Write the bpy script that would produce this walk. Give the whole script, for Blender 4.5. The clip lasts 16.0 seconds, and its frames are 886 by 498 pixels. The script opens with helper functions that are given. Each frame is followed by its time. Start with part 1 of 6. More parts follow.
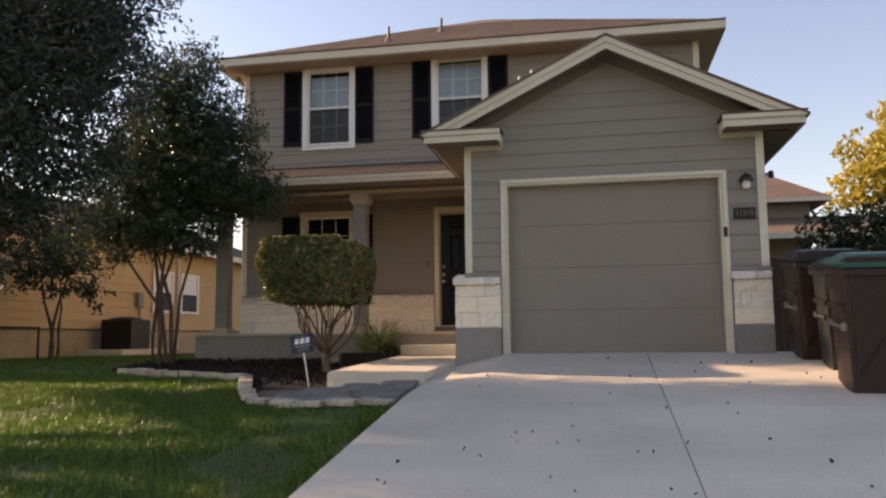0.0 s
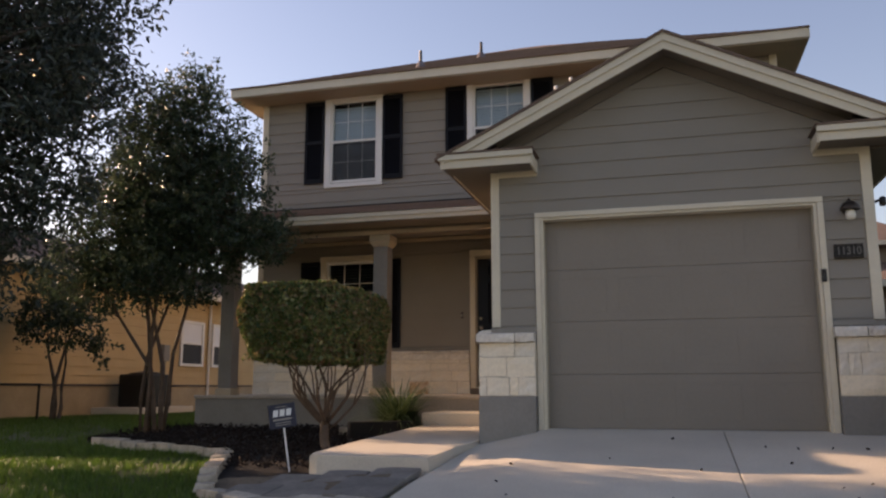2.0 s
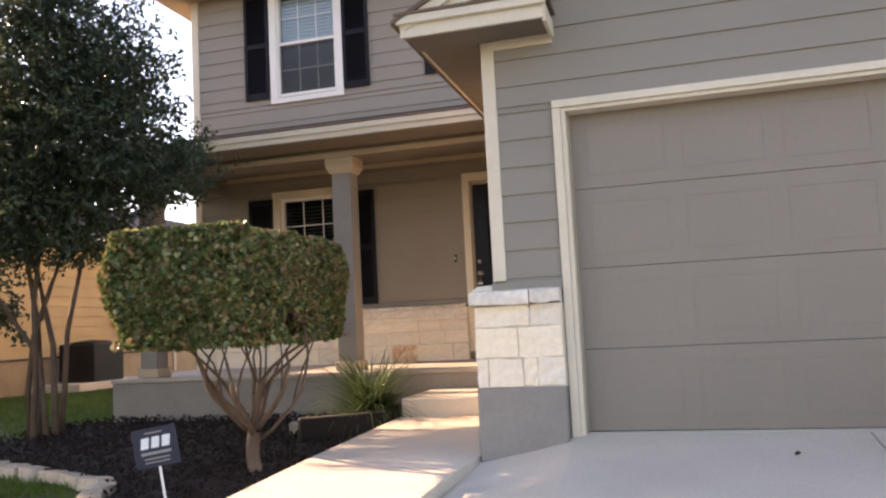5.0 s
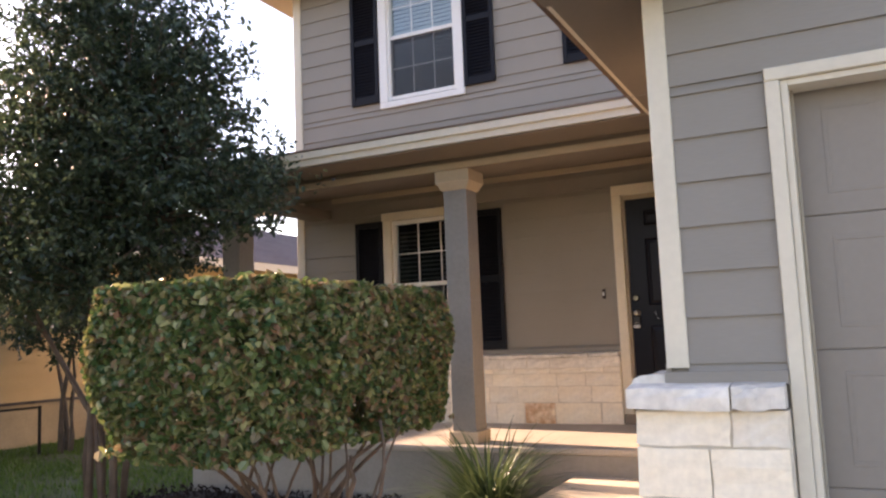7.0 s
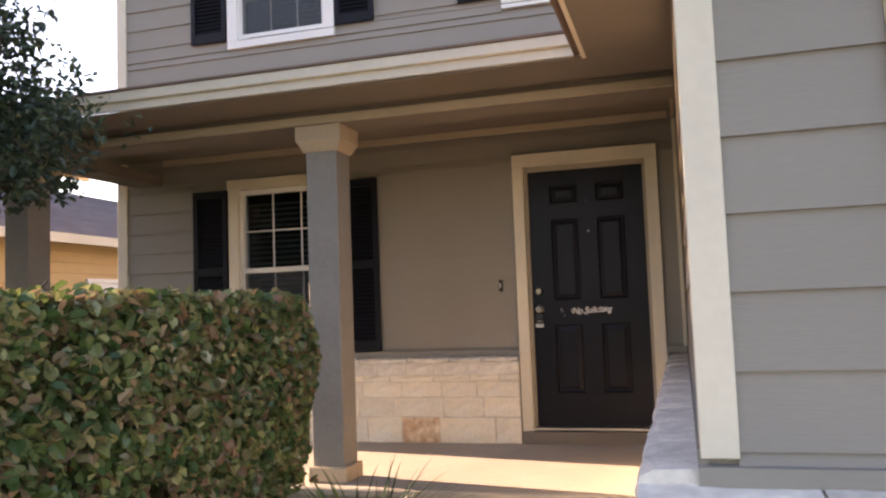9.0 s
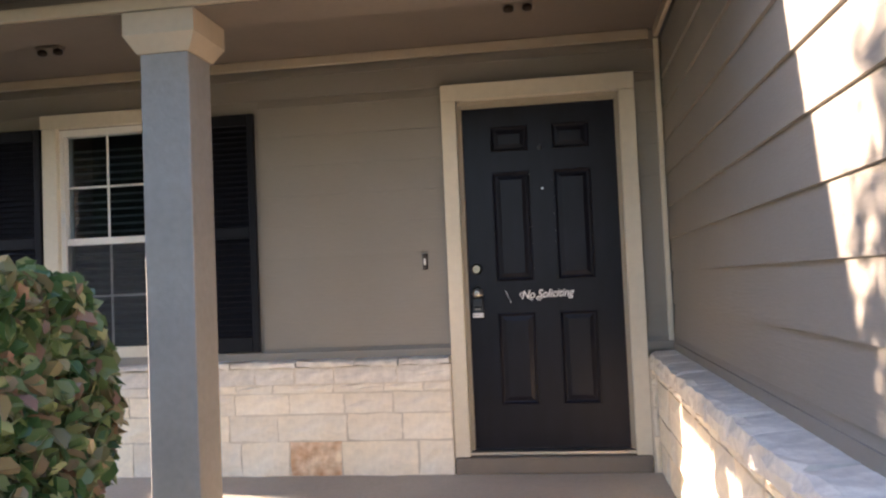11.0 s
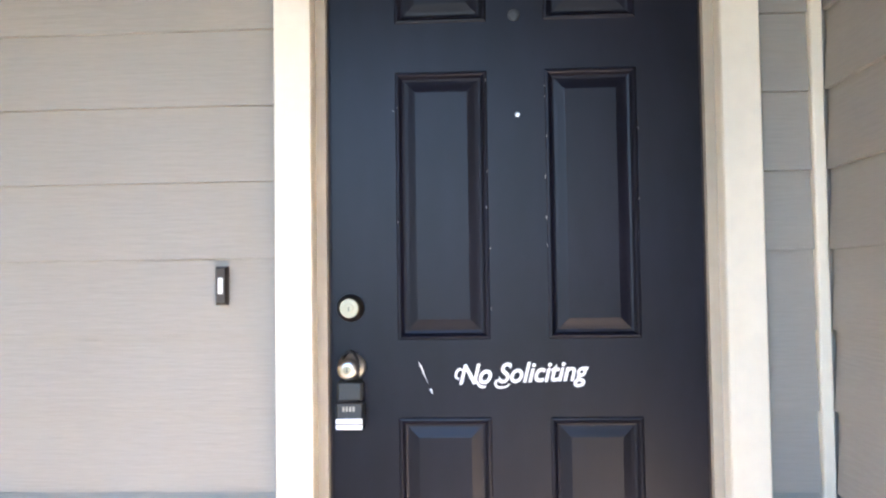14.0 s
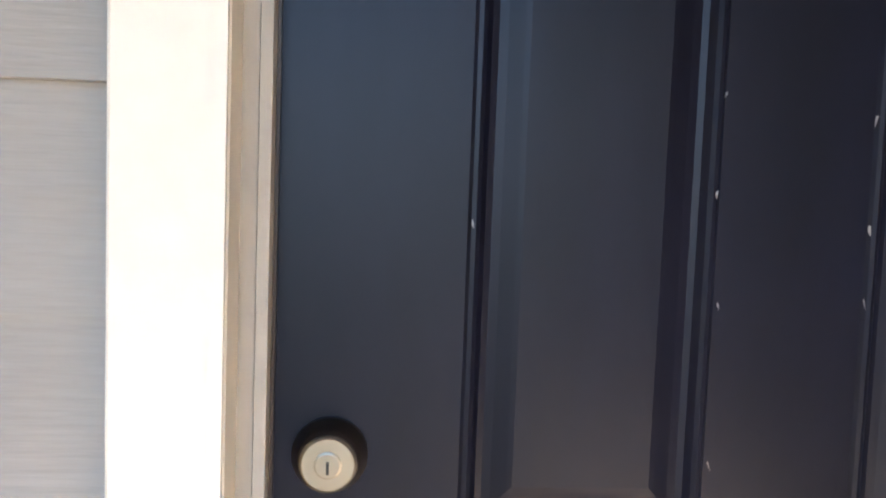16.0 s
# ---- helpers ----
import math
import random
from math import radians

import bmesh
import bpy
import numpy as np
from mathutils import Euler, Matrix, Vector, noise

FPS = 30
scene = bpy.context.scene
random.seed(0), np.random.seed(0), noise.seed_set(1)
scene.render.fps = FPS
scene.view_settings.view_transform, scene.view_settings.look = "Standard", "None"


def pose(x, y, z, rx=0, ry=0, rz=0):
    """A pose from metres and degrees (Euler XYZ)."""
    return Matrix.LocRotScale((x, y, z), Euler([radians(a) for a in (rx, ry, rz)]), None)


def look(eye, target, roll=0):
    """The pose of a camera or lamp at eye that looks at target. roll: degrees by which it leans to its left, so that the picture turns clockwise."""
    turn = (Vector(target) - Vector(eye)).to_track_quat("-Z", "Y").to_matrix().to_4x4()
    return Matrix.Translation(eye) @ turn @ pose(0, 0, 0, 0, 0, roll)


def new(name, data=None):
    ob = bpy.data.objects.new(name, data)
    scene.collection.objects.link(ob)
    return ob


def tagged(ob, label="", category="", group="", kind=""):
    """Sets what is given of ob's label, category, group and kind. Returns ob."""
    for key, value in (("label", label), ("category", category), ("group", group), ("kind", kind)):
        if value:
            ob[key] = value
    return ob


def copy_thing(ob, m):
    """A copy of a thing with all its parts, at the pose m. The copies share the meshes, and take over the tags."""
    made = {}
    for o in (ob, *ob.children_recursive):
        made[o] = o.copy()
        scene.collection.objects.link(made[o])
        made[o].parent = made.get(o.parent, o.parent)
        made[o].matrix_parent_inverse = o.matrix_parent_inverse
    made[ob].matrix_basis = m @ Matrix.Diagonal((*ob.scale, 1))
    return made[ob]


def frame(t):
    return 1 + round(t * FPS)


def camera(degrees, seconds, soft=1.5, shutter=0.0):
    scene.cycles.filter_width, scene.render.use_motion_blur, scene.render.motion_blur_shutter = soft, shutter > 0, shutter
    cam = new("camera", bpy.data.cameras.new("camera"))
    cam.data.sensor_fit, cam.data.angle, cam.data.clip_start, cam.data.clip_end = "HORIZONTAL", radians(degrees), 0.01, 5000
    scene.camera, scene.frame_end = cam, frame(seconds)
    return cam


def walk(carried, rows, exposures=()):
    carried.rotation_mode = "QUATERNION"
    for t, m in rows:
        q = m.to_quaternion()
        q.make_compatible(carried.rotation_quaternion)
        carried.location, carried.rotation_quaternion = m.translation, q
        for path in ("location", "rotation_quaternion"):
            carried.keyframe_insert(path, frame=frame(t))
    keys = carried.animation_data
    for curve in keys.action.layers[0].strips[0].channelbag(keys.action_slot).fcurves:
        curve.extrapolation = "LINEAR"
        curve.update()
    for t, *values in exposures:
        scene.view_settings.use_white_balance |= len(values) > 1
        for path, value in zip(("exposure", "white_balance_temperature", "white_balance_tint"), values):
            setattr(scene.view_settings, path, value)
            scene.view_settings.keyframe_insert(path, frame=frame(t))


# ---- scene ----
cam = camera(57.4, 16.0, soft=2.3)
PATH = [
    (0, (2.797, -14.461, -0.14), (2.425, -12.508, 0.079), -0.6),
    (0.5, (2.773, -13.996, -0.154), (2.35, -12.054, 0.067), -1.4),
    (1, (2.798, -13.575, -0.076), (2.288, -11.657, 0.174), -2.2),
    (1.5, (2.831, -13.026, 0.013), (2.313, -11.12, 0.332), -1.0),
    (2, (2.889, -12.532, 0.054), (2.365, -10.632, 0.395), -0.1),
    (2.5, (2.839, -12.138, 0.093), (2.311, -10.237, 0.42), -1.1),
    (3, (2.72, -11.653, 0.188), (2.228, -9.737, 0.485), -1.9),
    (3.5, (2.671, -11.163, 0.227), (2.179, -9.24, 0.471), -2.7),
    (6, (2.041, -8.556, 0.671), (1.376, -6.678, 0.851), -2.2),
    (6.5, (1.955, -8.04, 0.802), (1.137, -6.229, 1.033), -0.9),
    (7, (1.836, -7.788, 0.817), (0.961, -6.004, 1.043), -2.3),
    (7.5, (1.62, -7.477, 0.889), (0.835, -5.65, 1.105), -3.9),
    (8, (1.474, -7.119, 0.917), (0.744, -5.271, 1.149), -3.1),
    (8.5, (1.349, -6.813, 0.985), (0.663, -4.946, 1.199), -2.3),
    (9, (1.15, -6.414, 1.04), (0.59, -4.499, 1.188), -2.1),
    (9.5, (1.053, -6.082, 1.07), (0.585, -4.14, 1.178), -2.9),
    (12, (0.336, -3.855, 1.058), (0.102, -1.871, 1.149), -1.7),
    (12.5, (0.416, -3.421, 1.012), (0.182, -1.438, 1.117), -1.7),
    (13, (0.556, -2.918, 1.092), (0.318, -0.933, 1.15), -1.2),
    (13.5, (0.394, -2.379, 1.091), (0.23, -0.387, 1.154), -1.8),
    (14, (0.393, -1.946, 1.217), (0.282, 0.05, 1.293), -0.8),
    (14.5, (0.381, -1.588, 1.321), (0.337, 0.411, 1.327), -1.7),
    (15, (0.33, -1.35, 1.356), (0.296, 0.647, 1.259), 0.1),
    (15.5, (0.209, -0.979, 1.41), (0.202, 1.017, 1.283), 2.5),
    (16, (0.095, -0.696, 1.386), (0.259, 1.292, 1.237), 2.1),
]
walk(cam, [(t, look(eye, target, roll)) for t, eye, target, roll in PATH], exposures=((0, 1.12, 7500, 28), (1, 1.05, 7500, 29), (2, 0.8, 7300, 30), (2.6, 0.85, 7550, 31), (3, 0.8, 7650, 31), (3.5, 1.2, 8100, 32), (6, 2.28, 6850, 32), (8, 2.2, 7000, 32), (9.5, 2.4, 6900, 29), (12, 2.9, 5300, 21), (12.5, 3.05, 5280, 20), (13, 3.42, 5250, 20), (13.5, 3.68, 5200, 20), (14, 4.53, 5100, 20), (14.6, 4.58, 5130, 20), (15.2, 4.5, 5050, 20), (16, 4.25, 5080, 20)))

# ---- world, sun, exposure ----
SUN_EL, SUN_AZ = 20.0, 10.5   # elevation; degrees that the sun stands behind the line of the facade, to the left
world = bpy.data.worlds.new("sky")
scene.world = world
world.use_nodes = True
wn = world.node_tree.nodes
sky = wn.new("ShaderNodeTexSky")
sky.sky_type = 'NISHITA'
sky.sun_disc = False
sky.sun_elevation = radians(SUN_EL)
sky.sun_rotation = radians(-90 + SUN_AZ)
sky.dust_density = 0.8
sky.air_density = 1.1
world.node_tree.links.new(sky.outputs[0], wn["Background"].inputs[0])
wn["Background"].inputs[1].default_value = 0.115
sun_data = bpy.data.lights.new("sun", 'SUN')
sun_data.energy, sun_data.angle, sun_data.color = 4.7, radians(0.6), (1.0, 0.78, 0.52)
sun = new("sun", sun_data)
a, e = radians(SUN_AZ), radians(SUN_EL)
sun.matrix_world = look((-60 * math.cos(a), 60 * math.sin(a), 60 * math.tan(e)), (0, 0, 0))


# ---- materials ----
def n_info(nodes):
    return nodes.new("ShaderNodeObjectInfo").outputs["Random"]


def material(name, color, rough=0.7, metal=0.0, grain=0.08, scale=30.0, stain=0.12, stain_scale=2.0, bump=0.15,
             bump_scale=60.0, spread=0.0, stretch=(1, 1, 1), tint=None, spec=0.5, coat=0.0, piece=None):
    """Principled surface whose colour varies at two scales, with fine relief. spread: change from piece to piece."""
    m = bpy.data.materials.new(name)
    m.use_nodes = True
    n, l = m.node_tree.nodes, m.node_tree.links
    b = n["Principled BSDF"]
    b.inputs["Roughness"].default_value, b.inputs["Metallic"].default_value = rough, metal
    b.inputs["Specular IOR Level"].default_value = spec
    b.inputs["Coat Weight"].default_value = coat
    tc = n.new("ShaderNodeTexCoord")
    mp = n.new("ShaderNodeMapping")
    mp.inputs["Scale"].default_value = stretch
    l.new(tc.outputs["Object"], mp.inputs["Vector"])
    fine, wide = n.new("ShaderNodeTexNoise"), n.new("ShaderNodeTexNoise")
    fine.inputs["Scale"].default_value, fine.inputs["Detail"].default_value = scale, 4
    wide.inputs["Scale"].default_value, wide.inputs["Detail"].default_value = stain_scale, 5
    l.new(mp.outputs[0], fine.inputs["Vector"])
    l.new(tc.outputs["Object"], wide.inputs["Vector"])

    def mix(kind, fac, one, two):
        k = n.new("ShaderNodeMix")
        k.data_type, k.blend_type = 'RGBA', kind
        for socket, v in ((0, fac), (6, one), (7, two)):
            if isinstance(v, (int, float)):
                k.inputs[socket].default_value = v
            elif isinstance(v, tuple):
                k.inputs[socket].default_value = (*v, 1)
            else:
                l.new(v, k.inputs[socket])
        return k.outputs[2]

    def ranged(out, lo, hi, a0=0.3, a1=0.7):
        r = n.new("ShaderNodeMapRange")
        r.inputs[1].default_value, r.inputs[2].default_value = a0, a1
        r.inputs[3].default_value, r.inputs[4].default_value = lo, hi
        l.new(out, r.inputs[0])
        return r.outputs[0]

    dark = tuple(c * (1 - 2.2 * stain) for c in color)
    c = mix('MIX', ranged(wide.outputs["Fac"], 0, 1), tint or dark, color)
    if piece:
        c = mix('MIX', ranged(n_info(n), 0, 0.9, 0.45, 0.95), c, piece)
    hsv = n.new("ShaderNodeHueSaturation")
    l.new(c, hsv.inputs["Color"])
    value = ranged(fine.outputs["Fac"], 1 - grain, 1 + grain)
    if spread:
        info, add = n.new("ShaderNodeObjectInfo"), n.new("ShaderNodeMath")
        add.operation = 'MULTIPLY'
        l.new(value, add.inputs[0])
        l.new(ranged(info.outputs["Random"], 1 - spread, 1 + spread, 0, 1), add.inputs[1])
        value = add.outputs[0]
    l.new(value, hsv.inputs["Value"])
    l.new(hsv.outputs[0], b.inputs["Base Color"])
    if bump:
        bt, bp = n.new("ShaderNodeTexNoise"), n.new("ShaderNodeBump")
        bt.inputs["Scale"].default_value, bt.inputs["Detail"].default_value = bump_scale, 5
        l.new(mp.outputs[0], bt.inputs["Vector"])
        l.new(bt.outputs["Fac"], bp.inputs["Height"])
        bp.inputs["Strength"].default_value, bp.inputs["Distance"].default_value = bump, 0.01
        l.new(bp.outputs[0], b.inputs["Normal"])
    return m


def leaf_material(name, one, two, rough=0.4, glow=0.35, between=()):
    """Leaves: colour by leaf, part of the light passing through."""
    m = bpy.data.materials.new(name)
    m.use_nodes = True
    n, l = m.node_tree.nodes, m.node_tree.links
    b = n["Principled BSDF"]
    g = n.new("ShaderNodeNewGeometry")
    ramp = n.new("ShaderNodeValToRGB")
    ramp.color_ramp.elements[0].color, ramp.color_ramp.elements[1].color = (*one, 1), (*two, 1)
    for at, c in between:
        ramp.color_ramp.elements.new(at).color = (*c, 1)
    l.new(g.outputs["Random Per Island"], ramp.inputs[0])
    l.new(ramp.outputs[0], b.inputs["Base Color"])
    b.inputs["Roughness"].default_value = rough
    b.inputs["Specular IOR Level"].default_value = 0.4
    t = n.new("ShaderNodeBsdfTranslucent")
    l.new(ramp.outputs[0], t.inputs["Color"])
    k = n.new("ShaderNodeMixShader")
    k.inputs[0].default_value = glow
    l.new(b.outputs[0], k.inputs[1])
    l.new(t.outputs[0], k.inputs[2])
    l.new(k.outputs[0], n["Material Output"].inputs["Surface"])
    return m


def glass_material(name):
    m = bpy.data.materials.new(name)
    m.use_nodes = True
    n, l = m.node_tree.nodes, m.node_tree.links
    n.remove(n["Principled BSDF"])
    t, g, f, k = (n.new("ShaderNode" + s) for s in ("BsdfTransparent", "BsdfGlossy", "Fresnel", "MixShader"))
    t.inputs[0].default_value = (0.80, 0.86, 0.88, 1)
    g.inputs["Roughness"].default_value = 0.02
    f.inputs[0].default_value = 1.5
    l.new(f.outputs[0], k.inputs[0])
    l.new(t.outputs[0], k.inputs[1])
    l.new(g.outputs[0], k.inputs[2])
    l.new(k.outputs[0], n["Material Output"].inputs["Surface"])
    return m


M_SIDING = material("siding_paint", (0.275, 0.248, 0.208), 0.75, grain=0.04, scale=40, stain=0.03, bump=0.18, bump_scale=14, stretch=(0.6, 8, 8), spread=0.02)
M_SIDING_SIDE = material("siding_paint_side", (0.275, 0.248, 0.208), 0.75, grain=0.04, scale=40, stain=0.03, bump=0.18, bump_scale=14, stretch=(8, 0.6, 8), spread=0.02)
M_TRIM = material("cream_trim_paint", (0.70, 0.63, 0.49), 0.6, grain=0.03, stain=0.04, bump=0.06, bump_scale=30)
M_WHITE = material("white_vinyl", (0.78, 0.77, 0.73), 0.45, grain=0.02, stain=0.02, bump=0.0)
M_GARAGE = material("garage_door_paint", (0.25, 0.215, 0.175), 0.55, grain=0.03, stain=0.03, bump=0.06, bump_scale=90)
M_SHUTTER = material("shutter_black", (0.006, 0.0065, 0.010), 0.5, spec=0.22, grain=0.1, stain=0.05, bump=0.05)
M_DOOR = material("door_black_paint", (0.0060, 0.0056, 0.0112), 0.38, grain=0.25, scale=14, stain=0.15, spec=0.19, bump=0.05, bump_scale=40, stretch=(1, 1, 0.3))
M_STONE = material("limestone", (0.86, 0.81, 0.70), 0.85, grain=0.07, scale=30, stain=0.10, stain_scale=4.5, bump=0.55, bump_scale=16, spread=0.12, tint=(0.80, 0.69, 0.52), piece=(0.82, 0.71, 0.53))
M_STONE_PALE = material("pale_limestone", (0.80, 0.745, 0.645), 0.85, grain=0.10, scale=26, stain=0.10, stain_scale=6, bump=0.9, bump_scale=26, spread=0.06, tint=(0.60, 0.55, 0.475))
M_MORTAR = material("mortar", (0.70, 0.62, 0.49), 0.9, grain=0.1, stain=0.1, bump=0.4)
M_RUST = material("rusty_limestone", (0.82, 0.69, 0.50), 0.85, grain=0.14, scale=24, stain=0.1, stain_scale=11, bump=0.5, bump_scale=22, tint=(0.54, 0.27, 0.12))
M_CONCRETE = material("concrete", (0.66, 0.595, 0.49), 0.8, grain=0.07, scale=60, stain=0.09, stain_scale=0.9, bump=0.22, bump_scale=120, spread=0.03)
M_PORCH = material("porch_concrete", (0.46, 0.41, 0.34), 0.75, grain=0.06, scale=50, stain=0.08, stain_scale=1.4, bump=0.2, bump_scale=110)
M_GREYBASE = material("grey_painted_concrete", (0.265, 0.25, 0.225), 0.75, grain=0.06, stain=0.07, stain_scale=3, bump=0.25, bump_scale=45)
# Soffit tan darkened: the shade under the roofs is put into the colour.
M_SOFFIT = material("shade_toned_soffit_paint", (0.185, 0.155, 0.122), 0.8, grain=0.03, stain=0.05, bump=0.06)
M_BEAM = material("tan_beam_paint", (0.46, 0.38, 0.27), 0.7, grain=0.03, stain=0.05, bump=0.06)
# Jamb tan deepened with the shade of the door recesses.
M_JAMB = material("shaded_tan_jamb_paint", (0.38, 0.33, 0.245), 0.7, grain=0.04, stain=0.06, bump=0.06)
M_SHINGLE = material("brown_shingle", (0.20, 0.135, 0.10), 0.9, grain=0.25, scale=120, stain=0.12, bump=0.5, bump_scale=150, spread=0.12)
M_SHINGLE_GREY = material("grey_shingle", (0.17, 0.145, 0.15), 0.9, grain=0.25, scale=90, stain=0.12, bump=0.5, bump_scale=120)
M_DARK = material("dark_metal", (0.02, 0.018, 0.016), 0.4, 0.6, grain=0.05, bump=0.0)
M_BRONZE = material("bronze_metal", (0.055, 0.04, 0.03), 0.4, 0.7, grain=0.08, bump=0.05)
M_NICKEL = material("satin_nickel", (0.56, 0.54, 0.50), 0.30, 1.0, grain=0.03, stain=0.02, bump=0.0)
M_BRASS = material("aged_brass", (0.28, 0.24, 0.17), 0.38, 1.0, grain=0.05, stain=0.03, bump=0.0)
M_SILVER = material("pale_plastic", (0.78, 0.78, 0.78), 0.4, 0.0, grain=0.02, stain=0.02, bump=0.0)
M_LETTER = material("white_vinyl_letter", (0.82, 0.82, 0.80), 0.5, grain=0.02, stain=0.01, bump=0.0)
M_LETTER_GREY = material("grey_letter", (0.30, 0.28, 0.25), 0.5, grain=0.02, stain=0.01, bump=0.0)
M_NUMERAL = material("dull_numeral", (0.13, 0.115, 0.10), 0.5, grain=0.05, stain=0.05, bump=0.0)
# Near-black colour in place of the darkness of unlit rooms.
M_INSIDE = material("unlit_room_black", (0.030, 0.032, 0.034), 0.9, grain=0.1, bump=0.0)
# Lower-sash slats: the dimming by the insect screen is painted in as grey.
M_BLIND_SCREENED = material("screened_blind_slat", (0.42, 0.44, 0.45), 0.6, grain=0.02, stain=0.03, bump=0.0)
# Upper-sash slats made pale in place of the sky reflected in the glass.
M_BLIND = material("sky_pale_blind_slat", (0.78, 0.79, 0.80), 0.6, grain=0.02, stain=0.03, bump=0.0)
# Slats of the porch window, with the porch's shade put into their colour.
M_BLIND_SHADED = material("shaded_blind_slat", (0.15, 0.155, 0.15), 0.6, grain=0.02, stain=0.03, bump=0.0)
M_GLASS = glass_material("window_glass")
def mesh_screen(name):
    """Fine woven screen: part of the light goes between its wires."""
    m = bpy.data.materials.new(name)
    m.use_nodes = True
    n, l = m.node_tree.nodes, m.node_tree.links
    n["Principled BSDF"].inputs["Base Color"].default_value = (0.05, 0.053, 0.058, 1)
    n["Principled BSDF"].inputs["Roughness"].default_value = 0.6
    t, k = n.new("ShaderNodeBsdfTransparent"), n.new("ShaderNodeMixShader")
    k.inputs[0].default_value = 0.36
    l.new(t.outputs[0], k.inputs[1])
    l.new(n["Principled BSDF"].outputs[0], k.inputs[2])
    l.new(k.outputs[0], n["Material Output"].inputs["Surface"])
    return m


M_MESH = mesh_screen("woven_screen")
M_SCREEN = material("insect_screen", (0.035, 0.037, 0.04), 0.7, grain=0.05, bump=0.0)
M_BARK = material("smooth_brown_bark", (0.145, 0.10, 0.07), 0.8, grain=0.18, scale=18, stain=0.2, stain_scale=6, bump=0.5, bump_scale=25, stretch=(1, 1, 0.3))
M_BARK_GREY = material("grey_bark", (0.12, 0.10, 0.085), 0.9, grain=0.2, scale=20, stain=0.2, stain_scale=5, bump=0.8, bump_scale=25, stretch=(1, 1, 0.3))
M_LEAF_MYRTLE = leaf_material("myrtle_leaf", (0.024, 0.048, 0.034), (0.080, 0.110, 0.055), 0.35, 0.30)
M_LEAF_OAK = leaf_material("oak_leaf", (0.030, 0.044, 0.040), (0.072, 0.092, 0.068), 0.42, 0.25)
M_LEAF_HEDGE = leaf_material("hedge_leaf", (0.034, 0.075, 0.022), (0.40, 0.36, 0.19), 0.28, 0.25, ((0.28, (0.075, 0.125, 0.036)), (0.50, (0.16, 0.185, 0.058)), (0.66, (0.20, 0.125, 0.072)), (0.74, (0.14, 0.18, 0.065)), (0.86, (0.33, 0.32, 0.13)), (0.95, (0.27, 0.13, 0.08))))
# Leaves lightened to yellow: the low sun on them is in the colour.
M_LEAF_SUNNY = leaf_material("sunlit_tone_leaf", (0.28, 0.26, 0.04), (0.55, 0.44, 0.08), 0.5, 0.45)
M_LEAF_BUSH = leaf_material("dark_bush_leaf", (0.018, 0.035, 0.016), (0.040, 0.065, 0.025), 0.5, 0.25)
# Inner twigs coloured dark to stand for the shade within the foliage.
M_TWIG = material("shade_dark_hedge_twig", (0.030, 0.032, 0.018), 0.9, grain=0.3, bump=0.5)
M_GRASS = leaf_material("grass_blade", (0.050, 0.115, 0.014), (0.125, 0.200, 0.030), 0.5, 0.40)
M_LIRIOPE = leaf_material("liriope_blade", (0.025, 0.060, 0.024), (0.120, 0.160, 0.070), 0.4, 0.25)
M_SOIL = material("lawn_soil", (0.050, 0.078, 0.018), 0.95, grain=0.3, scale=25, stain=0.2, stain_scale=0.7, bump=0.8, bump_scale=40, tint=(0.075, 0.072, 0.030))
M_DIRT = material("bare_dirt", (0.20, 0.15, 0.10), 0.95, grain=0.25, scale=40, stain=0.2, stain_scale=4, bump=0.8, bump_scale=60)
M_MULCH = material("dark_mulch", (0.018, 0.013, 0.010), 0.95, grain=0.4, scale=50, stain=0.2, stain_scale=6, bump=0.9, bump_scale=60)
M_CHIP = leaf_material("mulch_chip", (0.009, 0.006, 0.005), (0.038, 0.024, 0.018), 0.9, 0.0)
M_FLAG = material("flagstone", (0.235, 0.215, 0.19), 0.85, grain=0.12, scale=30, stain=0.15, stain_scale=4, bump=0.5, bump_scale=30, spread=0.15)
M_EDGE = material("edging_stone", (0.52, 0.46, 0.37), 0.9, grain=0.12, scale=25, stain=0.15, stain_scale=5, bump=0.7, bump_scale=22, spread=0.15)
M_YELLOW = material("tan_yellow_siding", (0.56, 0.40, 0.20), 0.8, grain=0.04, stain=0.05, bump=0.15, stretch=(6, 0.6, 6))
M_YELLOW_BASE = material("tan_foundation", (0.44, 0.34, 0.21), 0.85, grain=0.07, stain=0.1, bump=0.2)
M_TAUPE = material("taupe_siding", (0.27, 0.22, 0.18), 0.8, grain=0.05, stain=0.05, bump=0.1)
M_BIN = material("brown_bin_plastic", (0.036, 0.016, 0.012), 0.5, grain=0.06, stain=0.1, bump=0.08, bump_scale=200)
M_BIN_BLACK = material("black_bin_plastic", (0.014, 0.015, 0.016), 0.45, grain=0.06, stain=0.1, bump=0.08, bump_scale=200)
M_BIN_GREEN = material("green_lid_plastic", (0.022, 0.105, 0.070), 0.4, grain=0.05, stain=0.08, bump=0.05)
M_ACUNIT = material("dark_unit_metal", (0.025, 0.023, 0.022), 0.6, 0.2, grain=0.08, bump=0.05)
M_SIGN = material("sign_dark_face", (0.016, 0.020, 0.045), 0.45, grain=0.04, stain=0.04, bump=0.0)
M_FENCE = material("red_brown_fence", (0.085, 0.038, 0.028), 0.85, grain=0.15, scale=20, stain=0.15, bump=0.3, spread=0.12)
M_STREET = material("asphalt", (0.055, 0.054, 0.052), 0.9, grain=0.2, scale=90, stain=0.1, bump=0.5)
M_SHADE = material("lamp_glass", (0.80, 0.76, 0.66), 0.3, grain=0.02, stain=0.02, bump=0.0)
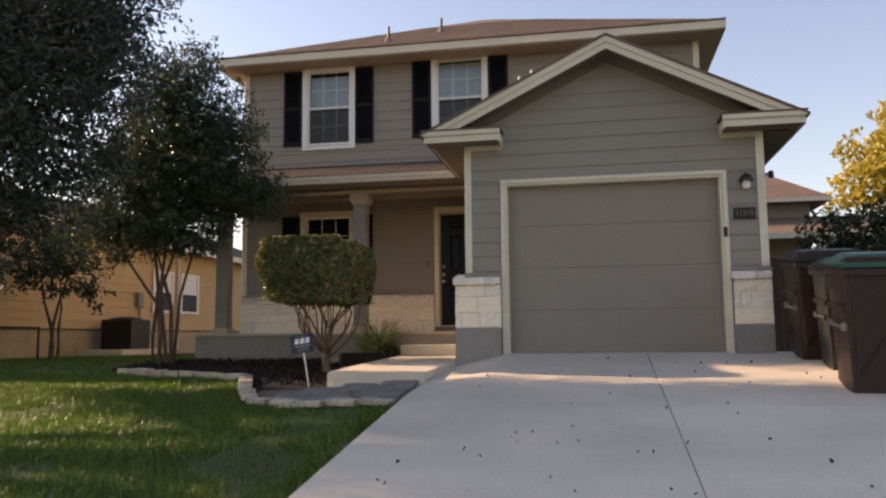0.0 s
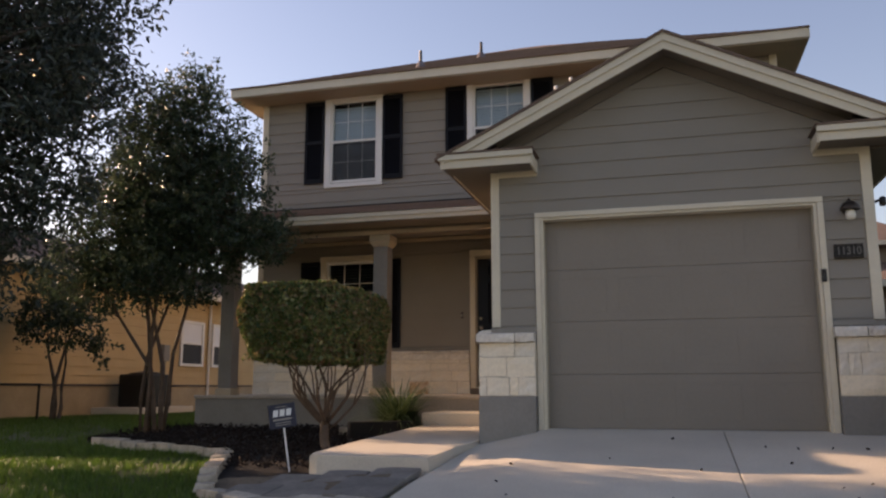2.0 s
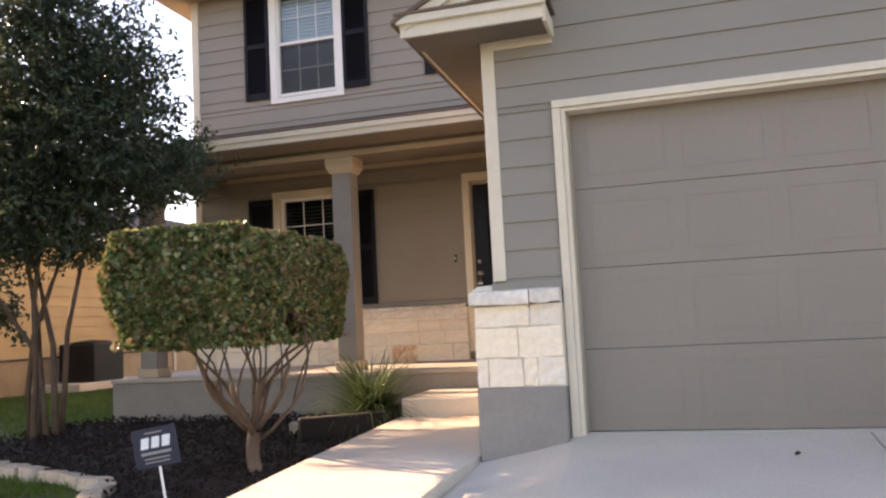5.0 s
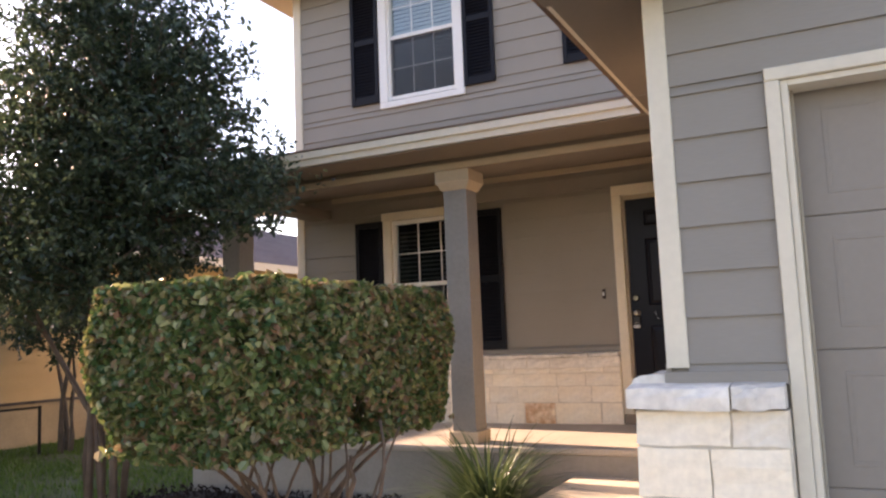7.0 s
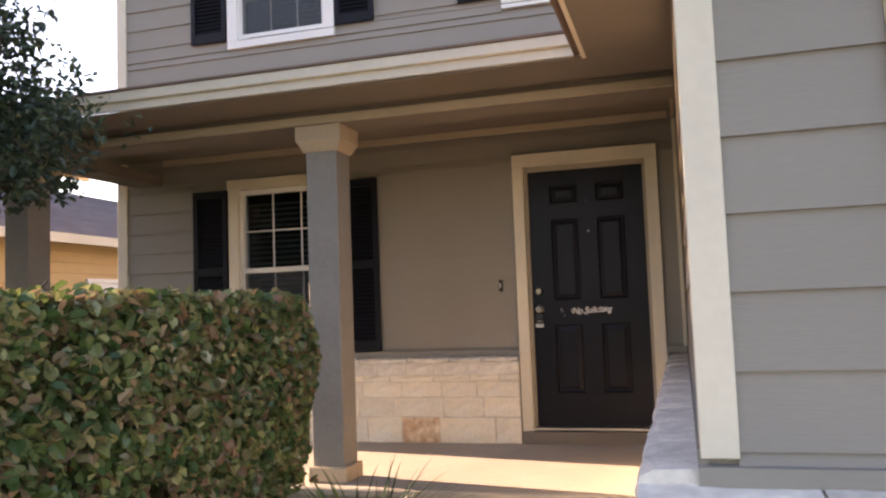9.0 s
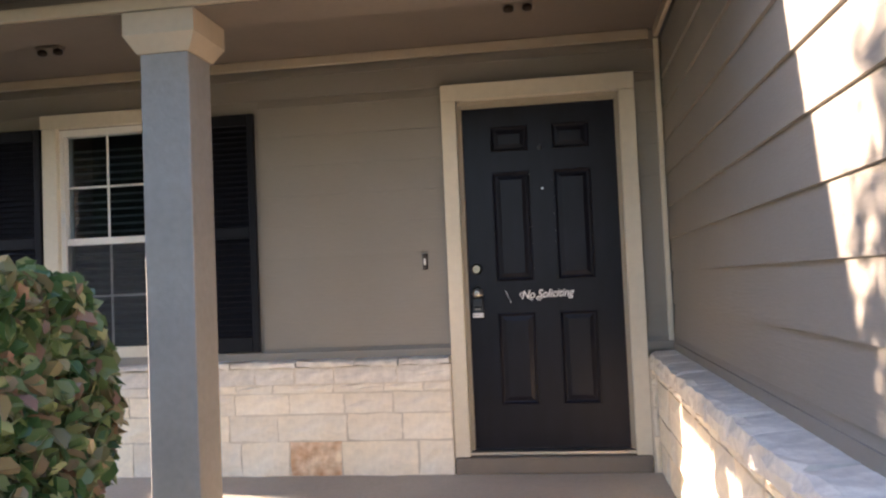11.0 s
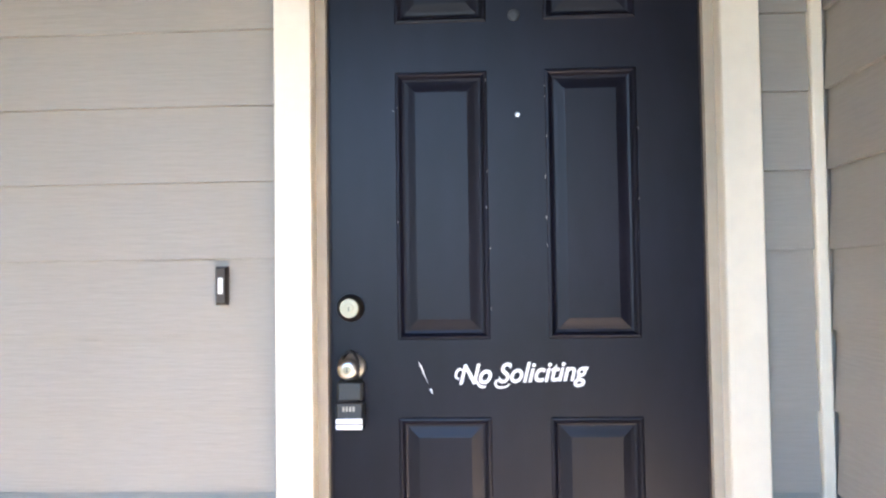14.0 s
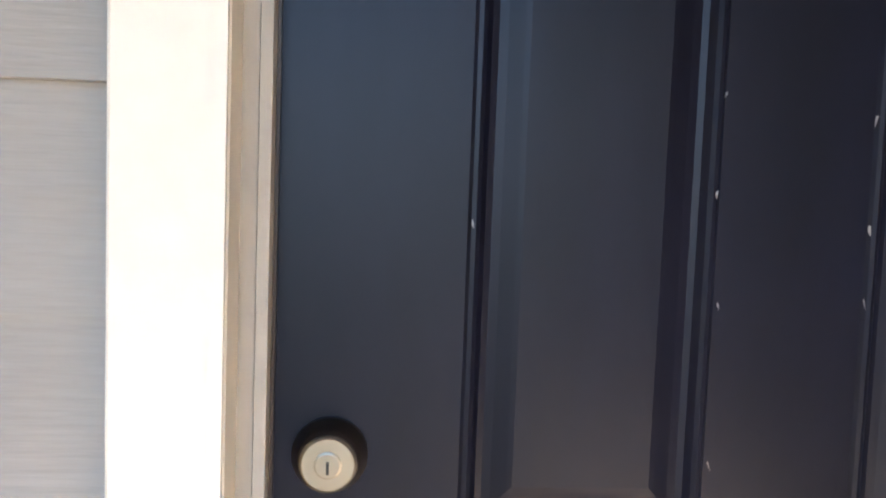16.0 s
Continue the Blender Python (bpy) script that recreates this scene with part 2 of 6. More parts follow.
M_TIMBER = material("black_timber", (0.010, 0.009, 0.009), 0.9, grain=0.25, scale=20, stain=0.2, bump=0.6, bump_scale=30)


# ---- building helpers ----
def mesh_of(name, bm, mat):
    me = bpy.data.meshes.new(name)
    bmesh.ops.recalc_face_normals(bm, faces=bm.faces)
    bm.to_mesh(me)
    bm.free()
    me.materials.append(mat)
    return me


def part(name, bm, mat, parent=None, label="", at=None, smooth=False):
    """Links a bmesh as one mesh object under a thing or part."""
    ob = new(name, bm if isinstance(bm, bpy.types.Mesh) else mesh_of(name, bm, mat))
    if at is not None:
        ob.matrix_basis = at
    ob.parent = parent
    if label:
        ob["label"] = label
    if smooth:
        for p in ob.data.polygons:
            p.use_smooth = True
    return ob


def thing(name, label, category, group="", kind="", at=None):
    ob = new(name)
    ob.empty_display_size = 0.1
    if at is not None:
        ob.matrix_basis = at
    return tagged(ob, label, category, group, kind)


def box(bm, x0, x1, y0, y1, z0, z1, bevel=0.0, jitter=0.0, rng=None):
    vs = [bm.verts.new((x, y, z)) for z in (z0, z1) for y in (y0, y1) for x in (x0, x1)]
    for v in vs if jitter else ():
        v.co += Vector([rng.uniform(-jitter, jitter) for _ in range(3)])
    fs = [bm.faces.new([vs[i] for i in q]) for q in ((0, 1, 3, 2), (4, 6, 7, 5), (0, 4, 5, 1), (2, 3, 7, 6), (0, 2, 6, 4), (1, 5, 7, 3))]
    if bevel:
        bmesh.ops.bevel(bm, geom=list({ed for f in fs for ed in f.edges}), offset=bevel, segments=1, affect='EDGES')
    return vs


def boxes(*rows, bevel=0.0):
    bm = bmesh.new()
    for r in rows:
        box(bm, *r, bevel=bevel)
    return bm


def prism(bm, outline, y0, y1):
    """A solid with an outline in x and z, from y0 to y1."""
    a0 = [bm.verts.new((x, y0, z)) for x, z in outline]
    a1 = [bm.verts.new((x, y1, z)) for x, z in outline]
    bm.faces.new(a0)
    bm.faces.new(a1[::-1])
    for i in range(len(outline)):
        j = (i + 1) % len(outline)
        bm.faces.new((a0[i], a1[i], a1[j], a0[j]))


def hull(bm, pts):
    vs = [bm.verts.new(p) for p in pts]
    bmesh.ops.convex_hull(bm, input=vs)


def cyl(bm, p0, p1, r0, r1=None, n=10, caps=True):
    p0, p1 = Vector(p0), Vector(p1)
    r1 = r0 if r1 is None else r1
    q = (p1 - p0).to_track_quat("Z", "Y")
    rings = [[bm.verts.new(p + q @ Vector((r * math.cos(t), r * math.sin(t), 0))) for t in (2 * math.pi * i / n for i in range(n))] for p, r in ((p0, r0), (p1, r1))]
    for i in range(n):
        j = (i + 1) % n
        bm.faces.new((rings[0][i], rings[0][j], rings[1][j], rings[1][i]))
    if caps:
        bm.faces.new(rings[0][::-1])
        bm.faces.new(rings[1])


def tube(bm, pts, radii, n=8):
    """A limb through points with changing radius."""
    rings = []
    for i, p in enumerate(pts):
        d = Vector(pts[min(i + 1, len(pts) - 1)]) - Vector(pts[max(i - 1, 0)])
        q = d.to_track_quat("Z", "Y")
        rings.append([bm.verts.new(Vector(p) + q @ Vector((radii[i] * math.cos(t), radii[i] * math.sin(t), 0))) for t in (2 * math.pi * k / n for k in range(n))])
    for r0, r1 in zip(rings, rings[1:]):
        for k in range(n):
            j = (k + 1) % n
            bm.faces.new((r0[k], r0[j], r1[j], r1[k]))
    bm.faces.new(rings[0][::-1])
    bm.faces.new(rings[-1])


def lathe(bm, profile, n=16, centre=(0, 0, 0), axis="z"):
    """Turns (radius, height) rows round an axis."""
    rings = []
    for r, h in profile:
        ring = []
        for k in range(n):
            c, s = r * math.cos(2 * math.pi * k / n), r * math.sin(2 * math.pi * k / n)
            p = (c, s, h) if axis == "z" else (c, -h, s)
            ring.append(bm.verts.new(Vector(centre) + Vector(p)))
        rings.append(ring)
    for r0, r1 in zip(rings, rings[1:]):
        for k in range(n):
            j = (k + 1) % n
            bm.faces.new((r0[k], r0[j], r1[j], r1[k]))
    bm.faces.new(rings[0][::-1])
    bm.faces.new(rings[-1])


def leaves(name, centres, size, mat, parent, rng, label="", narrow=0.5, droop=0.0, fold=True):
    """One mesh of many small leaves, each of four points and a fold along its rib."""
    verts, faces = [], []
    for c in centres:
        q = Euler((rng.uniform(-1.2, 1.2) + droop, rng.uniform(-1.2, 1.2), rng.uniform(0, 6.283))).to_matrix()
        s = size * rng.uniform(0.65, 1.35)
        b = len(verts)
        lift = 0.16 if fold else 0.0
        for p in ((-0.5, 0, 0), (-0.18, narrow * 0.45, lift), (0.2, narrow * 0.42, lift), (0.5, 0, 0), (0.2, -narrow * 0.42, lift), (-0.18, -narrow * 0.45, lift)):
            verts.append(Vector(c) + q @ (Vector(p) * s))
        faces += [(b, b + 3, b + 2, b + 1), (b, b + 5, b + 4, b + 3)]
    me = bpy.data.meshes.new(name)
    me.from_pydata([tuple(v) for v in verts], [], faces)
    me.materials.append(mat)
    return part(name, me, mat, parent, label)


def lap_mesh(name, b0, b1, t0, t1, z0, z1, mat, side=False, thick=0.018):
    """One lap board: thick at its foot, thin at its head; b and t are its ends at foot and head."""
    bm = bmesh.new()
    def P(u, out, z):
        return bm.verts.new((-out, u, z) if side else (u, -out, z))
    q = [P(b0, 0, z0), P(b1, 0, z0), P(b1, thick, z0), P(b0, thick, z0), P(t0, 0, z1), P(t1, 0, z1), P(t1, 0.004, z1), P(t0, 0.004, z1)]
    for f in ((0, 1, 2, 3), (4, 7, 6, 5), (3, 2, 6, 7), (0, 4, 5, 1), (0, 3, 7, 4), (1, 5, 6, 2)):
        bm.faces.new([q[i] for i in f])
    return mesh_of(name, bm, mat)


LAP = 0.1845


def lap_rows(parent, spans, z_from, z_to, plane, side=False, phase=0.0, mat=None):
    """Courses of siding between two heights. spans(z) gives the runs of a course as (start, end) pairs."""
    z = z_from + phase
    mat = mat or (M_SIDING_SIDE if side else M_SIDING)
    while z < z_to - 0.01:
        z1 = min(z + LAP + 0.012, z_to)
        for (b, t) in zip(spans(max(z, z_from)), spans(z1)):
            if b[1] - b[0] > 0.02:
                at = Matrix.Translation((plane, 0, 0)) if side else Matrix.Translation((0, plane, 0))
                part("siding_board", lap_mesh("siding_board", b[0], b[1], t[0], t[1], max(z, z_from), z1, mat, side), mat, parent, at=at)
        z += LAP


def stone_mesh(w, h, d, rng, rough=0.009):
    """A split-faced block, its face towards -y, centred on x and z, back at y = 0."""
    bm = bmesh.new()
    n = 3
    front = [[bm.verts.new(((i / n - 0.5) * w + rng.uniform(-1, 1) * rough * 0.6, -d + (0.35 * d if i in (0, n) or k in (0, n) else rng.uniform(-rough, rough)), (k / n - 0.5) * h + rng.uniform(-1, 1) * rough * 0.6)) for i in range(n + 1)] for k in range(n + 1)]
    for k in range(n):
        for i in range(n):
            bm.faces.new((front[k][i], front[k][i + 1], front[k + 1][i + 1], front[k + 1][i]))
    rim = [front[0][i] for i in range(n + 1)] + [front[k][n] for k in range(1, n + 1)] + [front[n][i] for i in range(n - 1, -1, -1)] + [front[k][0] for k in range(n - 1, 0, -1)]
    back = [bm.verts.new((v.co.x, 0, v.co.z)) for v in rim]
    for i in range(len(rim)):
        j = (i + 1) % len(rim)
        bm.faces.new((rim[i], back[i], back[j], rim[j]))
    return bm


def stone_field(parent, u0, u1, z0, z1, place, rng, heights=(0.16, 0.11, 0.2), depth=0.024, mat=None, rust=None, top=None):
    """Random-length courses of blocks; place(u, z) gives the pose of a block."""
    z, i = z0, 0
    gap = 0.009
    while z < z1 - 0.03:
        h = min(heights[i % len(heights)], z1 - z)
        if z1 - z - h < 0.05:
            h = z1 - z
        u = u0
        while u < u1 - 0.03:
            w = rng.uniform(0.20, 0.46) * (0.8 + h)
            if h > 0.13 and rng.random() < 0.14:
                w = rng.uniform(0.07, 0.11)
            if u1 - u - w < 0.14:
                w = u1 - u
            if rust and z < rust[1] < z + h:
                if u < rust[0] - 0.17 and u + w > rust[0] - 0.25:
                    w = rust[0] - 0.16 - u
                elif abs(u - rust[0] + 0.16) < 0.02:
                    w = 0.32
            special = rust and abs(u + w / 2 - rust[0]) < w / 2 and abs(z + h / 2 - rust[1]) < h / 2
            part("stone", stone_mesh(w - gap, h - gap, depth * rng.uniform(0.8, 1.2), rng), M_RUST if special else (top if top and z + h > z1 - 0.03 else mat or M_STONE), parent, at=place(u + w / 2, z + h / 2))
            u += w
        z += h
        i += 1


def cap_row(parent, u0, u1, place, rng, width=0.2, height=0.095, depth=0.14):
    """Pale cap stones; place(u) gives the pose at their foot, -y outwards."""
    u = u0
    while u < u1 - 0.03:
        w = rng.uniform(0.26, 0.44)
        if u1 - u - w < 0.16:
            w = u1 - u
        bm = bmesh.new()
        n = 4
        grid = {}
        for i in range(n + 1):
            for k, (yy, zz) in enumerate(((0, 0), (-depth, 0.004), (-depth * 1.02, height * 0.55), (-depth * 0.97, height * 0.92), (-depth * 0.8, height), (0, height + 0.012))):
                r = 0.007 if 0 < k < 5 else 0.0
                grid[i, k] = bm.verts.new(((i / n - 0.5) * (w - 0.008), yy + rng.uniform(-r, r), zz + rng.uniform(-r, r)))
        for i in range(n):
            for k in range(5):
                bm.faces.new((grid[i, k], grid[i + 1, k], grid[i + 1, k + 1], grid[i, k + 1]))
        for i in (0, n):
            bm.faces.new([grid[i, k] for k in range(6)])
        bm.faces.new([grid[i, 0] for i in range(n + 1)] + [grid[i, 5] for i in range(n, -1, -1)])
        part("cap_stone", bm, M_STONE_PALE, parent, at=place(u + w / 2))
        u += w


def words(name, text, size, mat, parent, at, shear=0.0, depth=0.001, bold=0.0, width=1.0):
    cu = bpy.data.curves.new(name, 'FONT')
    cu.body, cu.size, cu.shear, cu.extrude, cu.offset = text, size, shear, depth, bold
    cu.align_x, cu.align_y = 'CENTER', 'CENTER'
    ob = bpy.data.objects.new(name, cu)
    me = bpy.data.meshes.new_from_object(ob)
    me.materials.clear()
    me.materials.append(mat)
    bpy.data.objects.remove(ob)
    made = part(name, me, mat, parent, at=at @ Matrix.Diagonal((width, 1, 1, 1)))
    return made


# ---- heights of the land ----
FLOOR = -0.03          # porch
def drive_z(y):
    return -0.335 + 0.13 * (max(y, -17.0) + 4.35) if y < -4.35 else -0.335


def drive_top(x, y):
    """The drive falls away towards the front walk beside the stone pier."""
    side = min(1.0, max(0.0, (1.66 - x) / 0.64))
    return drive_z(y) - 0.15 * side * max(0.0, min(1.0, 1 - (-4.5 - y) / 2.3))


def land_z(x, y):
    near = -0.50 + 0.050 * (max(min(y, -1.5), -5.9) + 1.5)
    if y < -5.9:
        near = drive_z(y) - 0.07 - 0.11 * max(0.0, (y + 9.0) / 3.1)
    if x > -0.6 and -17 < y < -4.4:
        k = min(1.0, (x + 0.6) / 1.2)
        near += (drive_z(y) - 0.07 - near) * k * k * min(1.0, (-4.4 - y) / 2.5)
    if y < -17:
        near -= 0.10
    return near + 0.012 * noise.noise((x * 0.9, y * 0.9, 0))


# ---- ground, street, drive, walk ----
def ground():
    xs = [-400, -150, -60, -30, -20, -16] + [-14 + 0.5 * i for i in range(30)] + [0.98, 1.04, 2.2, 3.4, 4.6, 5.84, 5.9, 6.6, 7.5, 9, 12, 16, 25, 45, 90, 200, 400]
    ys = [-400, -150, -70, -40, -28, -24.2, -24, -17.2, -17] + [-16.5 + 0.5 * i for i in range(22)] + [-5.9, -5.5, -5, -4.5, -4.0, -3.5, -3, -2.6, -2.1, -1.5, -0.8, 0, 1, 2, 4, 7, 11, 16, 25, 45, 90, 200, 400]
    xs, ys = sorted(set(xs)), sorted(set(ys))
    bm = bmesh.new()
    g = {}
    for i, x in enumerate(xs):
        for j, y in enumerate(ys):
            z = land_z(x, y)
            if 1.0 < x < 5.88 and -17 <= y <= -4.0:
                z = min(z - 0.12, drive_top(x, y) - 0.15)
            g[i, j] = bm.verts.new((x, y, z))
    for i in range(len(xs) - 1):
        for j in range(len(ys) - 1):
            bm.faces.new((g[i, j], g[i + 1, j], g[i + 1, j + 1], g[i, j + 1]))
    tagged(part("ground", bm, M_SOIL), "green mown lawn on thin brown soil", "lawn", kind="structure")


ground()
bm = boxes((-400, 400, -24.0, -17.2, -2.3, drive_z(-17) - 0.06))
tagged(part("road", bm, M_STREET), "grey asphalt street beyond the drive", "road", kind="structure")

DRIVE_X0, DRIVE_X1, JOINT_X = 0.98, 5.88, 3.355
drive = tagged(new("pavement"), "pale grey concrete driveway with sawn joints", "driveway", kind="structure")


def slab(x0, x1, y0, y1, parent, thick=0.12):
    """A sloping slab with eased edges, a little gap round it."""
    bm = bmesh.new()
    gp, ease = 0.0035, 0.006
    xs = [x0 + gp, x0 + gp + ease] + [x for x in (1.34, 1.66) if x0 < x < x1] + [x1 - gp - ease, x1 - gp]
    m = 8
    ys = [y0 + gp] + [y0 + gp + ease + (y1 - y0 - 2 * gp - 2 * ease) * k / m for k in range(m + 1)] + [y1 - gp]
    g = {}
    for i, x in enumerate(xs):
        for k, y in enumerate(ys):
            rim = i in (0, len(xs) - 1) or k in (0, len(ys) - 1)
            g[i, k] = bm.verts.new((x, y, drive_top(x, y) - (ease if rim else 0)))
    for i in range(len(xs) - 1):
        for k in range(len(ys) - 1):
            bm.faces.new((g[i, k], g[i + 1, k], g[i + 1, k + 1], g[i, k + 1]))
    n, e = len(xs) - 1, len(ys) - 1
    rim = [g[i, 0] for i in range(n)] + [g[n, k] for k in range(e)] + [g[i, e] for i in range(n, 0, -1)] + [g[0, k] for k in range(e, 0, -1)]
    low = [bm.verts.new((v.co.x, v.co.y, v.co.z - thick)) for v in rim]
    for i in range(len(rim)):
        j = (i + 1) % len(rim)
        bm.faces.new((rim[i], rim[j], low[j], low[i]))
    bm.faces.new(low)
    return part("concrete_slab", bm, M_CONCRETE, parent)


edges = [-17.0, -13.5, -10.45, -7.35, -4.36]
for y0, y1 in zip(edges, edges[1:]):
    slab(DRIVE_X0, JOINT_X, y0, y1, drive)
    slab(JOINT_X, DRIVE_X1, y0, y1, drive)


def walk_z(y):
    return -0.39 + 0.034 * (y + 2.72)


walkway = tagged(new("walkway"), "pale concrete front walk with a rounded corner", "walkway", kind="structure")
bm = bmesh.new()
outline = [(-0.12, -2.72), (-0.155, -4.6), (-0.17, -5.75), (-0.14, -5.90), (-0.04, -5.97), (0.3, -5.99), (0.97, -6.02), (0.97, -5.2), (1.03, -4.5), (1.03, -2.72)]
top = [bm.verts.new((x, y, walk_z(y))) for x, y in outline]
low = [bm.verts.new((x, y, walk_z(y) - 0.24)) for x, y in outline]
bm.faces.new(top)
bm.faces.new(low[::-1])
for i in range(len(outline)):
    j = (i + 1) % len(outline)
    bm.faces.new((top[i], low[i], low[j], top[j]))
bmesh.ops.bevel(bm, geom=[ed for ed in bm.edges if all(v in top for v in ed.verts)], offset=0.015, segments=2, affect='EDGES')
part("walk_slab", bm, M_CONCRETE, walkway)
bm = boxes((-0.10, 1.05, -2.72, -1.76, -0.6, -0.235), bevel=0.012)
tagged(part("porch_step", bm, M_CONCRETE), "single broad concrete step up to the porch", "step", kind="structure")
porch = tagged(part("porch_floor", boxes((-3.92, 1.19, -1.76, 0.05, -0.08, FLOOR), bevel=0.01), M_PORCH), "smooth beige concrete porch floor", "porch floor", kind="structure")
tagged(part("porch_base", boxes((-3.90, 1.17, -1.74, 0.0, -0.75, -0.083)), M_GREYBASE), "grey painted concrete porch base", "porch base", kind="structure")

# ---- house shell ----
WALL_L, WALL_R, CORNER, GAR_R, GAR_Y = -3.85, 4.66, 1.19, 4.79, -4.40
EAVE = 5.04
WIN = ((-2.60, -1.70, 0.72, 2.16), (-2.58, -1.71, 3.54, 5.0), (-0.045, 0.84, 3.56, 5.05))


def wall_with_holes(name, x0, x1, z0, z1, y0, y1, holes, mat, label):
    """A wall of thickness y0..y1 pierced by openings, built as one mesh from upright strips."""
    bm = bmesh.new()
    xs = sorted({x0, x1, *(h[0] for h in holes), *(h[1] for h in holes)})
    for a0, a1 in zip(xs, xs[1:]):
        z = z0
        for h in sorted((h for h in holes if h[0] <= a0 and h[1] >= a1), key=lambda h: h[2]):
            if h[2] > z:
                box(bm, a0, a1, y0, y1, z, h[2])
            z = h[3]
        if z < z1:
            box(bm, a0, a1, y0, y1, z, z1)
    bmesh.ops.remove_doubles(bm, verts=bm.verts, dist=1e-5)
    return tagged(part(name, bm, mat), label, "wall", kind="structure")


DOOR_HOLE = (-0.03, 0.944, -0.03, 2.15)
front = wall_with_holes("wall_front", WALL_L, WALL_R, -0.45, EAVE + 0.02, -0.025, 0.14, (*WIN, DOOR_HOLE), M_SIDING, "taupe lap-sided front wall of the house")
tagged(part("wall_left", boxes((WALL_L, WALL_L + 0.15, 0.14, 8.0, -0.45, EAVE)), M_SIDING_SIDE), "taupe side wall of the house", "wall", kind="structure")
tagged(part("wall_right", boxes((WALL_R - 0.15, WALL_R, 0.14, 8.0, -0.45, EAVE)), M_SIDING_SIDE), "taupe side wall of the house", "wall", kind="structure")
tagged(part("wall_back", boxes((WALL_L, WALL_R, 7.85, 8.0, -0.45, EAVE)), M_SIDING), "taupe back wall of the house", "wall", kind="structure")
GDOOR = (1.684, 4.304, -0.5, 1.787)
EAVE_G = 2.30
garage_front = wall_with_holes("wall_garage_front", CORNER, GAR_R, -0.5, EAVE_G, GAR_Y + 0.015, GAR_Y + 0.16, (GDOOR,), M_SIDING, "taupe lap-sided garage front under a gable")
bm = bmesh.new()
APEX_X, RAKE = 2.985, 0.50
prism(bm, [(CORNER, EAVE_G + 0.002), (GAR_R, EAVE_G + 0.002), (GAR_R, 2.56), (APEX_X, 3.44), (CORNER, 2.58)], GAR_Y + 0.015, GAR_Y + 0.16)
part("gable", bm, M_SIDING, garage_front)
garage_side = tagged(part("wall_garage_left", boxes((CORNER, CORNER + 0.15, GAR_Y + 0.16, -0.025, -0.5, 2.45)), M_SIDING_SIDE), "taupe lap-sided garage wall beside the porch", "wall", kind="structure")
tagged(part("wall_garage_right", boxes((GAR_R - 0.15, GAR_R, GAR_Y + 0.16, -0.025, -0.5, 2.45)), M_SIDING_SIDE), "taupe garage side wall", "wall", kind="structure")
tagged(part("garage_floor", boxes((CORNER + 0.15, GAR_R - 0.15, GAR_Y + 0.05, -0.03, -0.5, -0.335)), M_CONCRETE), "concrete garage floor", "floor", kind="structure")


# ---- roofs ----
def roof_sheet(name, quads, mat, label, thick=0.05):
    bm = bmesh.new()
    for q in quads:
        hull(bm, [Vector(p) for p in q] + [Vector(p) - Vector((0, 0, thick)) for p in q])
    return tagged(part(name, bm, mat), label, "roof", kind="structure")


RX0, RX1, RY0, RY1, RZ, PITCH = -4.24, 5.06, -0.52, 8.4, 5.21, 0.484
half = (RY1 - RY0) / 2
ridge_z = RZ + half * PITCH
rl, rr, ry = RX0 + half, RX1 - half, (RY0 + RY1) / 2
main_roof = roof_sheet("roof_main", (((RX0, RY0, RZ), (RX1, RY0, RZ), (rr, ry, ridge_z), (rl, ry, ridge_z)), ((RX0, RY0, RZ), (rl, ry, ridge_z), (RX0, RY1, RZ)),
    ((RX1, RY0, RZ), (rr, ry, ridge_z), (RX1, RY1, RZ)), ((RX0, RY1, RZ), (RX1, RY1, RZ), (rr, ry, ridge_z), (rl, ry, ridge_z))), M_SHINGLE, "brown shingled hip roof")


def trim(name, bm, label, mat=None):
    return tagged(part(name, bm, mat or M_TRIM), label, "trim", kind="structure")


trim("fascia_main", boxes((RX0, RX1, RY0 - 0.022, RY0, RZ - 0.15, RZ - 0.012), (RX0 - 0.022, RX0, RY0, RY1, RZ - 0.15, RZ - 0.012), (RX1, RX1 + 0.022, RY0, RY1, RZ - 0.15, RZ - 0.012)), "cream fascia board under the main roof")
trim("drip_edge_main", boxes((RX0 - 0.02, RX1 + 0.02, RY0 - 0.05, RY0 - 0.001, RZ - 0.010, RZ + 0.010)), "thin brown shingle edge over the fascia", M_SHINGLE)
tagged(part("soffit_main", boxes((RX0, RX1, RY0, 0.0, EAVE, EAVE + 0.015), (RX0, WALL_L, 0.0, RY1, EAVE, EAVE + 0.015), (WALL_R, RX1, 0.0, RY1, EAVE, EAVE + 0.015)), M_BEAM), "tan soffit under the eaves", "soffit", kind="structure")
tagged(part("ceiling_upper", boxes((WALL_L + 0.15, WALL_R - 0.15, 0.14, 7.85, EAVE - 0.1, EAVE)), M_INSIDE), "plain upper ceiling", "ceiling", kind="structure")
# courses of shingles on the front slope
for i in range(24):
    y0 = RY0 + i * 0.145
    k0, k1 = (y0 - RY0), (y0 - RY0 + 0.16)
    bm = bmesh.new()
    hull(bm, [(RX0 + k0, y0, RZ + k0 * PITCH + 0.012), (RX1 - k0, y0, RZ + k0 * PITCH + 0.012), (RX0 + k1, y0 + 0.16, RZ + k1 * PITCH + 0.003), (RX1 - k1, y0 + 0.16, RZ + k1 * PITCH + 0.003),
              (RX0 + k0, y0, RZ + k0 * PITCH), (RX1 - k0, y0, RZ + k0 * PITCH)])
    part("shingle_course", bm, M_SHINGLE, main_roof)


